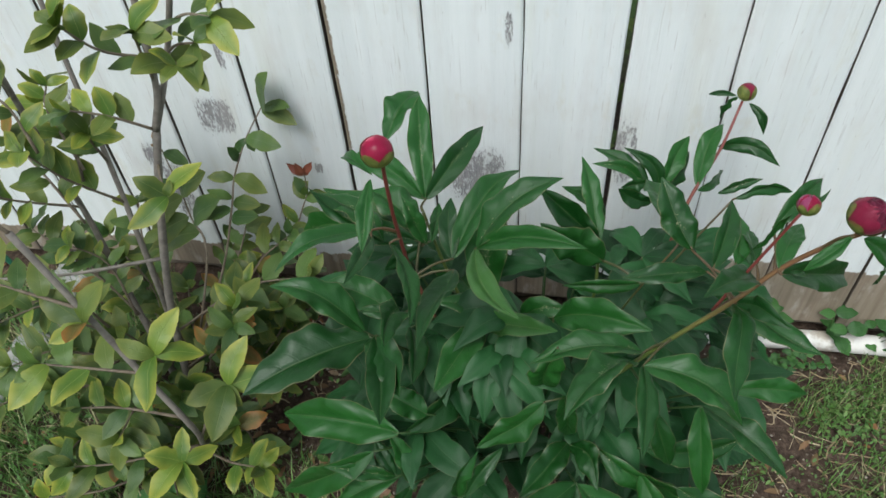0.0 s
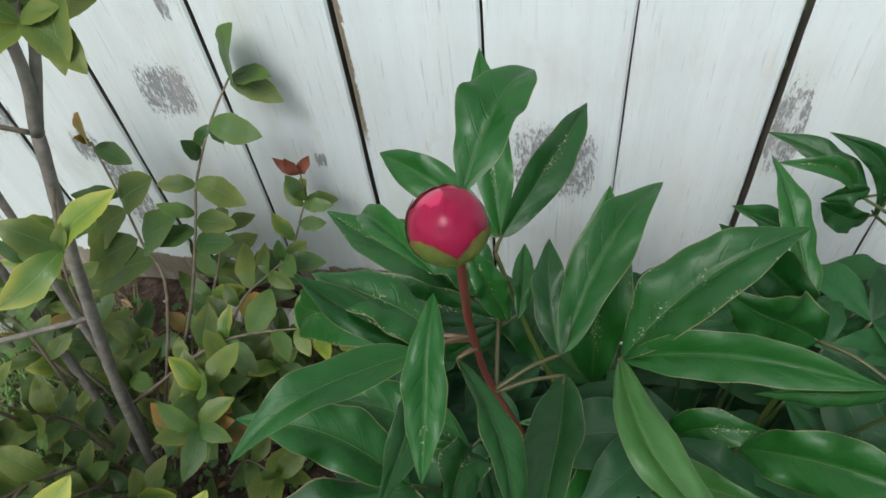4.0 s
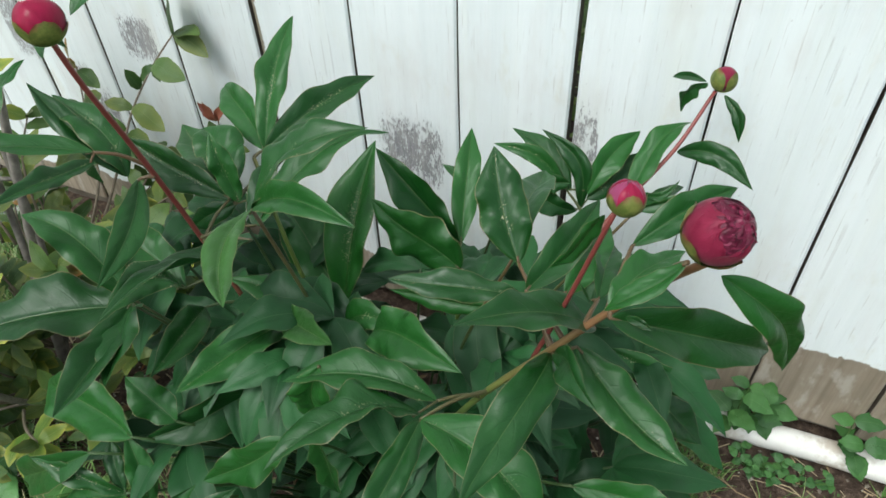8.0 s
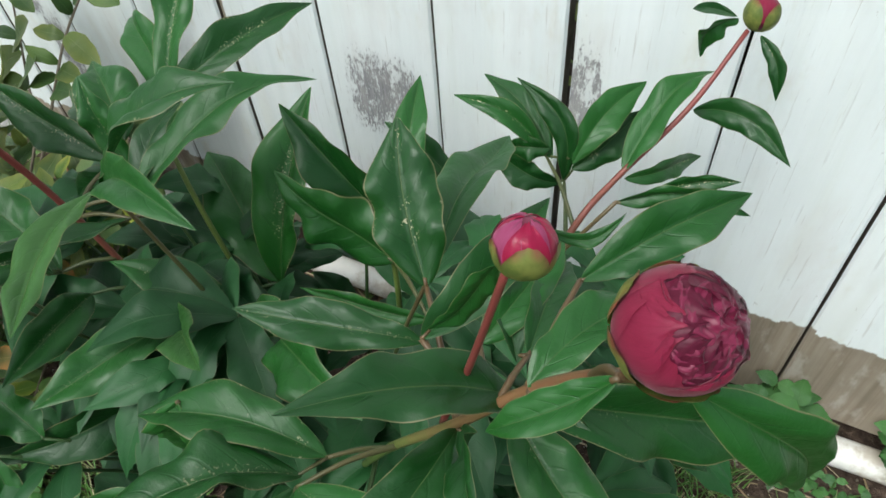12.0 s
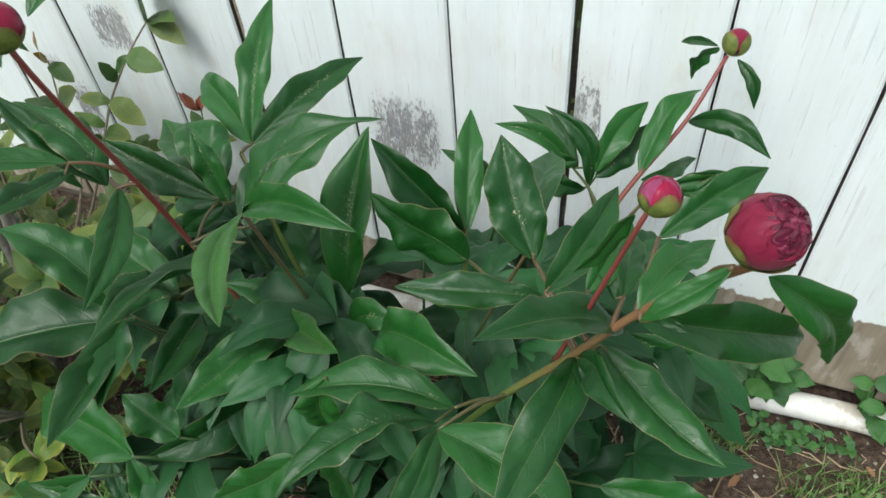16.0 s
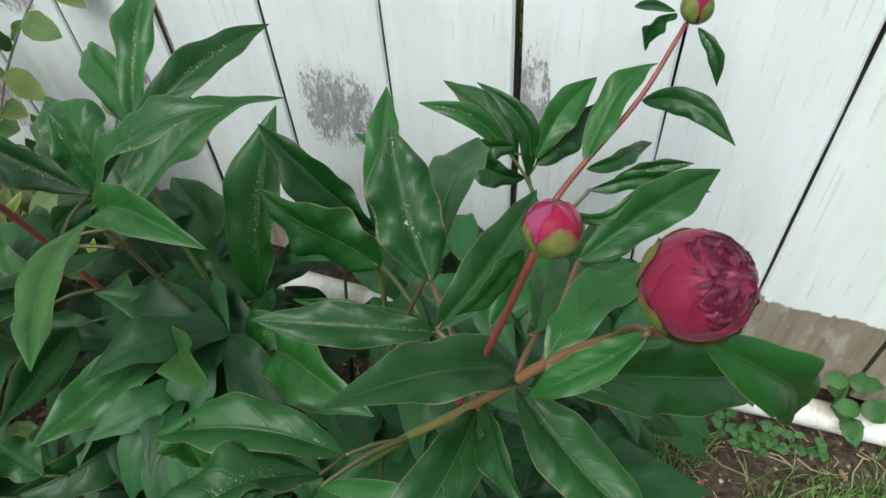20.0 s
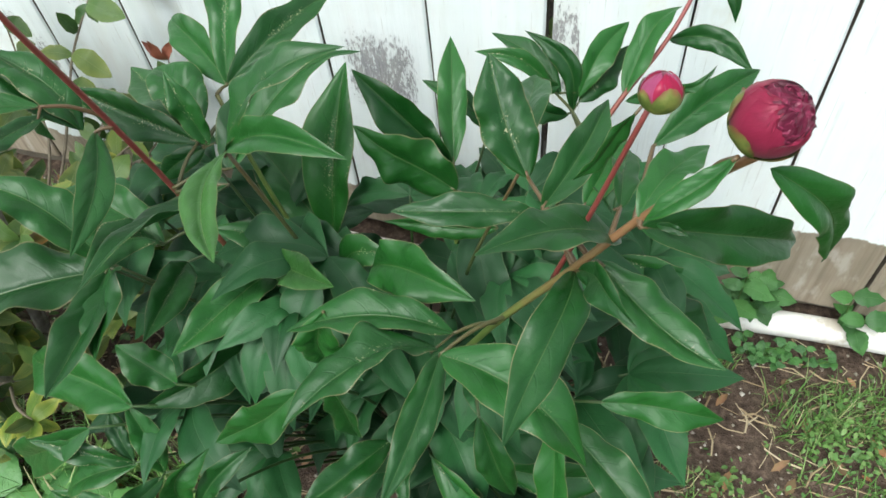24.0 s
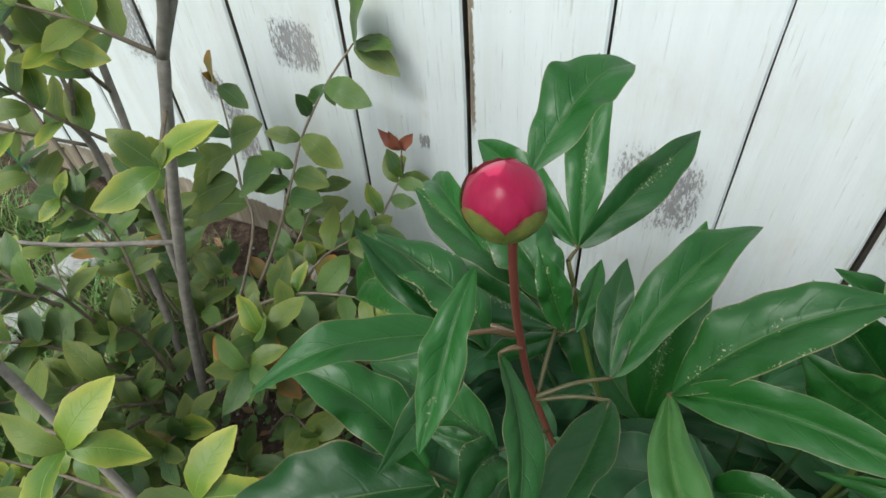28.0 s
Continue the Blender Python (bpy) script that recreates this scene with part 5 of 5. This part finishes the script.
# ---- ground cover ----
def scatter(name, count, seed, where, make, material, label, category, chunk_smooth=True):
    """Many small loose pieces on the soil, joined into one mesh of kind stuff."""
    rng = random.Random(seed)
    verts, faces = [], []
    for _ in range(count):
        spot = where(rng)
        if spot is None:
            continue
        x, y = spot
        v, f = make(rng, x, y, lump(x, y))
        n = len(verts)
        verts += v
        faces += [tuple(n + k for k in face) for face in f]
    me = bpy.data.meshes.new(name)
    me.from_pydata(verts, [], faces)
    me.materials.append(material)
    for p in me.polygons:
        p.use_smooth = chunk_smooth
    tagged(new(name, me), label, category, kind="stuff")


def grass_blade(rng, x, y, z):
    h, a, lean, w = rng.uniform(0.015, 0.075 if x < 0.1 else 0.05), rng.uniform(0, 6.28), rng.uniform(0.1, 0.9), rng.uniform(0.0008, 0.0016)
    v, f = [], []
    for k in range(4):
        t = k / 3
        bx, by = x + math.cos(a) * lean * h * t * t, y + math.sin(a) * lean * h * t * t
        ww = w * (1 - 0.85 * t)
        v += [(bx - math.sin(a) * ww, by + math.cos(a) * ww, z - 0.004 + h * t * (1 - 0.25 * lean * t)), (bx + math.sin(a) * ww, by - math.cos(a) * ww, z - 0.004 + h * t * (1 - 0.25 * lean * t))]
    for k in range(3):
        f.append((2 * k, 2 * k + 1, 2 * k + 3, 2 * k + 2))
    return v, f


def round_leaf(rng, x, y, z, size=(0.004, 0.011), high=0.03):
    """A small pointed oval leaf, folded a little along its middle."""
    n, a, tip = rng.uniform(*size) * 2.0, rng.uniform(0, 6.28), rng.uniform(-0.45, 0.35)
    h, w, fold = z + rng.uniform(0.003, high), rng.uniform(0.24, 0.34), rng.uniform(0.1, 0.5)
    c, s = math.cos(a), math.sin(a)
    v = []
    for t, half in ((0.0, 0.0), (0.28, 0.85), (0.6, 1.0), (0.85, 0.55), (1.0, 0.0)):
        for q in ((0,) if half == 0 else (-1, 0, 1)):
            lx, ly = q * half * w * n, t * n
            v.append((x + lx * c - ly * s, y + lx * s + ly * c, h + tip * ly + abs(lx) * fold - 0.25 * ly * t))
    return v, [(0, 2, 1), (0, 3, 2), (1, 2, 5, 4), (2, 3, 6, 5), (4, 5, 8, 7), (5, 6, 9, 8), (7, 8, 10), (8, 9, 10)]


def straw_bit(rng, x, y, z):
    a, n, r = rng.uniform(0, 6.28), rng.uniform(0.012, 0.06), rng.uniform(0.0005, 0.0014)
    c, s, bend = math.cos(a), math.sin(a), rng.uniform(-0.006, 0.006)
    v = []
    for t in (-0.5, 0, 0.5):
        px, py, pz = x + c * n * t - s * bend * (1 - 4 * t * t), y + s * n * t + c * bend * (1 - 4 * t * t), z + 0.003 + rng.uniform(0, 0.004)
        v += [(px - s * r, py + c * r, pz), (px, py, pz + r * 1.6), (px + s * r, py - c * r, pz)]
    return v, [(0, 1, 4, 3), (1, 2, 5, 4), (3, 4, 7, 6), (4, 5, 8, 7)]


def dead_leaf(rng, x, y, z):
    a, n, w, c = rng.uniform(0, 6.28), rng.uniform(0.012, 0.032), rng.uniform(0.3, 0.6), rng.uniform(0.1, 0.5)
    v = []
    for k, t in enumerate((0, 0.3, 0.65, 1.0)):
        half = w * n * 0.5 * (0.05, 0.9, 0.8, 0.05)[k]
        for q in (-1, 0, 1):
            lx, ly = q * half, t * n
            v.append((x + lx * math.cos(a) - ly * math.sin(a), y + lx * math.sin(a) + ly * math.cos(a), z + 0.003 + abs(q) * half * c + 0.3 * n * c * t * (1 - t) + rng.uniform(0, 0.002)))
    f = []
    for k in range(3):
        for q in range(2):
            f.append((3 * k + q, 3 * k + q + 1, 3 * k + q + 4, 3 * k + q + 3))
    return v, f


def crumb(rng, x, y, z):
    r = rng.uniform(0.0010, 0.0042)
    v = [(x + r * rng.uniform(0.6, 1.2) * dx, y + r * rng.uniform(0.6, 1.2) * dy, z + r * (0.5 + dz * rng.uniform(0.6, 1.1))) for dx, dy, dz in ((1, 0, 0), (0, 1, 0), (-1, 0, 0), (0, -1, 0), (0, 0, 1), (0, 0, -1))]
    return v, [(0, 1, 4), (1, 2, 4), (2, 3, 4), (3, 0, 4), (1, 0, 5), (2, 1, 5), (3, 2, 5), (0, 3, 5)]


def patchy(x, y, scale, cut, z=0.0):
    return noise.noise((x * scale, y * scale, 3.3 + z)) > cut


def lawn_spot(rng):
    x, y = rng.uniform(-1.3, 1.3), rng.uniform(-1.25, -0.02)
    right = x > 0.30 and (y < -0.30 - 0.6 * (0.75 - x) or (x > 0.66 and y < -0.09))
    left = x < -0.12 and (y < -0.36 or x < -0.5)
    front = y < -0.66
    if not (right or left or front) or (x < 0.2 and abs(y + 0.80 + 0.18 * x) < 0.05) or not patchy(x, y, 7, -0.2 if left else -0.15):
        return None
    return x, y


def left_spot(rng):
    x, y = rng.uniform(-1.2, 0.05), rng.uniform(-0.95, -0.04)
    return (x, y) if patchy(x, y, 6, -0.25, 2.0) else None


def weed_spot(rng):
    x, y = rng.uniform(-0.05, 1.2), rng.uniform(-1.0, -0.08)
    ok = y < -0.42 or x > 0.62 or (x > 0.5 and y < -0.25)
    return (x, y) if ok and patchy(x, y, 9, 0.02, 5.0) else None


def soil_spot(rng):
    return rng.uniform(-1.0, 1.2), rng.uniform(-1.0, -0.02)


scatter("grass", 34000, 1, lawn_spot, grass_blade, GRASS, "thin fresh grass growing out of the soil", "grass")
def right_tuft(rng):
    x, y = rng.uniform(0.42, 1.1), rng.uniform(-0.62, -0.10)
    return (x, y) if x - 0.3 * y > 0.58 and patchy(x, y, 9, 0.02, 14.0) else None


scatter("grass", 6000, 15, right_tuft, grass_blade, GRASS, "young grass in tufts on the bare soil", "grass")


def pipe_spot(rng):
    x, y = rng.uniform(0.50, 1.2), rng.uniform(-0.18, -0.045)
    return (x, y) if patchy(x, y, 12, -0.05, 7.0) else None


scatter("grass", 4200, 9, pipe_spot, grass_blade, GRASS, "taller grass leaning over the drain pipe", "grass")
def tuft_spot(rng):
    x, y = rng.uniform(-1.1, -0.02), rng.uniform(-0.98, -0.10)
    if y > -0.44 and x > -0.52 or abs(y + 0.80 + 0.18 * x) < 0.055:
        return None
    return (x, y) if patchy(x, y, 10, -0.05, 9.0) else None


def tall_blade(rng, x, y, z):
    v, f = grass_blade(rng, x, y, z)
    return [(a + (a - x) * 0.5, b + (b - y) * 0.5, z + (c - z) * 1.5) for a, b, c in v], f


scatter("grass", 15000, 12, tuft_spot, tall_blade, GRASS, "longer grass in tufts before the shrub", "grass")
scatter("weeds", 3000, 2, left_spot, round_leaf, CLOVER, "low round-leaved weeds under the shrub", "weeds")
scatter("clover", 4200, 3, weed_spot, lambda r, x, y, z: round_leaf(r, x, y, z, (0.0016, 0.0040), 0.022), CLOVER, "small clover and chickweed among the grass", "weeds")
CLUMPS = [(0.55 + 0.42 * random.Random(k + 40).random(), -0.12 - 0.38 * random.Random(k + 90).random()) for k in range(17)]


def clump_spot(rng):
    x, y = rng.choice(CLUMPS)
    return rng.gauss(x, 0.018), min(-0.07, rng.gauss(y, 0.018))


scatter("chickweed", 1300, 21, clump_spot, lambda r, x, y, z: round_leaf(r, x, y, z, (0.0022, 0.0052), 0.032), CLOVER, "dense clumps of small-leaved chickweed on the soil", "weeds")
scatter("dry_stalks", 1700, 4, soil_spot, straw_bit, STRAW, "dry stalks and twigs lying on the soil", "straw")
scatter("dead_leaves", 620, 5, soil_spot, dead_leaf, LITTER, "curled brown dead leaves on the soil", "leaf litter")
scatter("grit", 5200, 6, soil_spot, crumb, PEBBLE, "small crumbs of grit and soil", "grit")


def violet(x, y, seed):
    """A tuft of heart-shaped leaves on thin stalks."""
    rng = random.Random(seed)
    z = lump(x, y)
    plant = thing("violet_plant", "tuft of bright green heart-shaped violet leaves", "plant", "violets in the grass", (x, y, z))
    for k in range(rng.randint(4, 6)):
        a = 2 * math.pi * k / 5 + rng.uniform(-0.4, 0.4)
        reach, high = rng.uniform(0.015, 0.06), rng.uniform(0.03, 0.07)
        top = Vector((math.cos(a) * reach, math.sin(a) * reach, high))
        stem = part("stalk", tube([(0, 0, -0.005), tuple(top * 0.6 + Vector((0, 0, 0.012))), tuple(top)], 0.0012, 0.0009, 6, 4), CLOVER, plant)
        me = mesh_of(blade(0.98, 8, 0.05, seed * 10 + k, rows=14, peak=0.34, cols=3, wave=0.05, serrate=0.03, blunt=0.3), "leaf", VIOLET)
        size = rng.uniform(0.038, 0.062)
        hang("leaf", me, stem, along(top - Vector((math.cos(a), math.sin(a), 0)) * size * 0.2, top + Vector((math.cos(a) * size, math.sin(a) * size, rng.uniform(-0.012, 0.004))), 0, (0, -0.2, 1)))


for k, (x, y) in enumerate(((-0.33, -0.60), (-0.26, -0.62), (-0.20, -0.66), (-0.28, -0.55), (-0.14, -0.64), (-0.40, -0.58), (-0.10, -0.68), (-0.22, -0.72), (-0.36, -0.53), (-0.44, -0.64), (-0.17, -0.58), (-0.06, -0.62), (-0.356, -0.600), (-0.255, -0.600), (-0.19, -0.545))):
    violet(x, y, 60 + k)


def weed_sprig(x, y, high, seed, count=4, scale=1.0):
    """An upright weed: a stalk with pairs of toothed leaves."""
    rng = random.Random(seed)
    plant = thing("mint_weed", "leafy green weed growing out beside the pipe", "weed", "weeds by the pipe", (x, y, lump(x, y)))
    for s in range(count):
        a = rng.uniform(0, 6.28)
        top = Vector((math.cos(a) * 0.03, math.sin(a) * 0.018 - 0.01, high * rng.uniform(0.6, 1)))
        stem = part("stalk", tube([(0, 0, -0.005), tuple(top * 0.5), tuple(top)], 0.0011, 0.0007, 6, 3), CLOVER, plant)
        for k in range(2):
            q = top * (0.55 + 0.42 * k)
            for side in (0, math.pi):
                b = a + k * 1.57 + side
                size = rng.uniform(0.026, 0.044) * scale
                me = mesh_of(blade(0.62, 10, 0.06, seed * 50 + s * 9 + k, rows=12, cols=2, serrate=0.10, peak=0.4), "leaf", WEED)
                hang("leaf", me, stem, along(q, q + Vector((math.cos(b) * size, math.sin(b) * size, rng.uniform(-0.004, 0.006))), 0))


weed_sprig(0.572, -0.022, 0.115, 3, 4)
weed_sprig(0.605, -0.018, 0.085, 4, 4)
weed_sprig(0.60, -0.075, 0.05, 5, 7, 0.4)
weed_sprig(0.635, -0.080, 0.045, 8, 7, 0.4)
weed_sprig(0.67, -0.075, 0.05, 9, 6, 0.4)
weed_sprig(0.712, -0.018, 0.095, 6, 3)
weed_sprig(0.775, -0.02, 0.10, 7, 3)


def rough_block(sx, sy, sz, seed, bevel=0.006):
    """A worn block: bevelled, with uneven faces."""
    rng = random.Random(seed)
    bm = bmesh.new()
    bmesh.ops.create_cube(bm, size=1, matrix=Matrix.Diagonal((sx, sy, sz, 1)))
    bmesh.ops.subdivide_edges(bm, edges=bm.edges[:], cuts=5, use_grid_fill=True)
    for v in bm.verts:
        q = v.co * 40 + Vector((seed, 0, 0))
        v.co += Vector((noise.noise(q), noise.noise(q + Vector((9, 0, 0))), noise.noise(q + Vector((0, 9, 0))))) * bevel * 0.4
        f = Vector((abs(v.co.x) / (sx / 2), abs(v.co.y) / (sy / 2), abs(v.co.z) / (sz / 2)))
        if sum(1 for c in f if c > 0.93) >= 2:
            v.co *= 1 - bevel / max(sx, sy, sz)
            v.co.z -= bevel * 0.35
    return bm


for k in range(6):
    x, y = -0.905 + 0.2 * k, -0.592 - 0.036 * k
    b = part("brick", rough_block(0.192, 0.095, 0.06, 5 + k, 0.007), BRICK)
    b.location, b.rotation_euler = (x, y - 0.045, 0.026), (0.03, -0.02, -0.17 + 0.07 * math.sin(3 * k))
    tagged(b, "worn red edging brick half sunk in the grass", "brick", "edging bricks")
for k in range(5):
    b = part("edging_stone", rough_block(0.075, 0.105, 0.05, 15 + k, 0.010), STONE)
    b.location, b.rotation_euler = (-0.80 - 0.012 * math.sin(2.1 * k), -0.47 + 0.112 * k, 0.010), (0.04 * math.sin(4 * k), 0.05, 0.16 * math.sin(5 * k))
    tagged(b, "grey concrete edging stone lying in the grass", "stone", "edging stones")
stake = part("garden_stake", tube([(-0.825, -0.10, -0.02), (-0.866, -0.10, 0.132), (-0.94, -0.10, 0.40), (-1.03, -0.10, 0.72)], 0.0055, 0.005, 10, 6), HOSE)
tagged(stake, "thin dark-green garden stake leaning by the fence", "stake")


def hedge_spot(rng):
    return rng.uniform(-1.5, 1.5), rng.uniform(0.35, 0.75)


scatter("hedge", 2600, 8, hedge_spot, lambda r, x, y, z: round_leaf(r, x, y, z, (0.015, 0.03), 1.5), HEDGE, "yellow-green leaves seen through the fence gaps", "hedge")
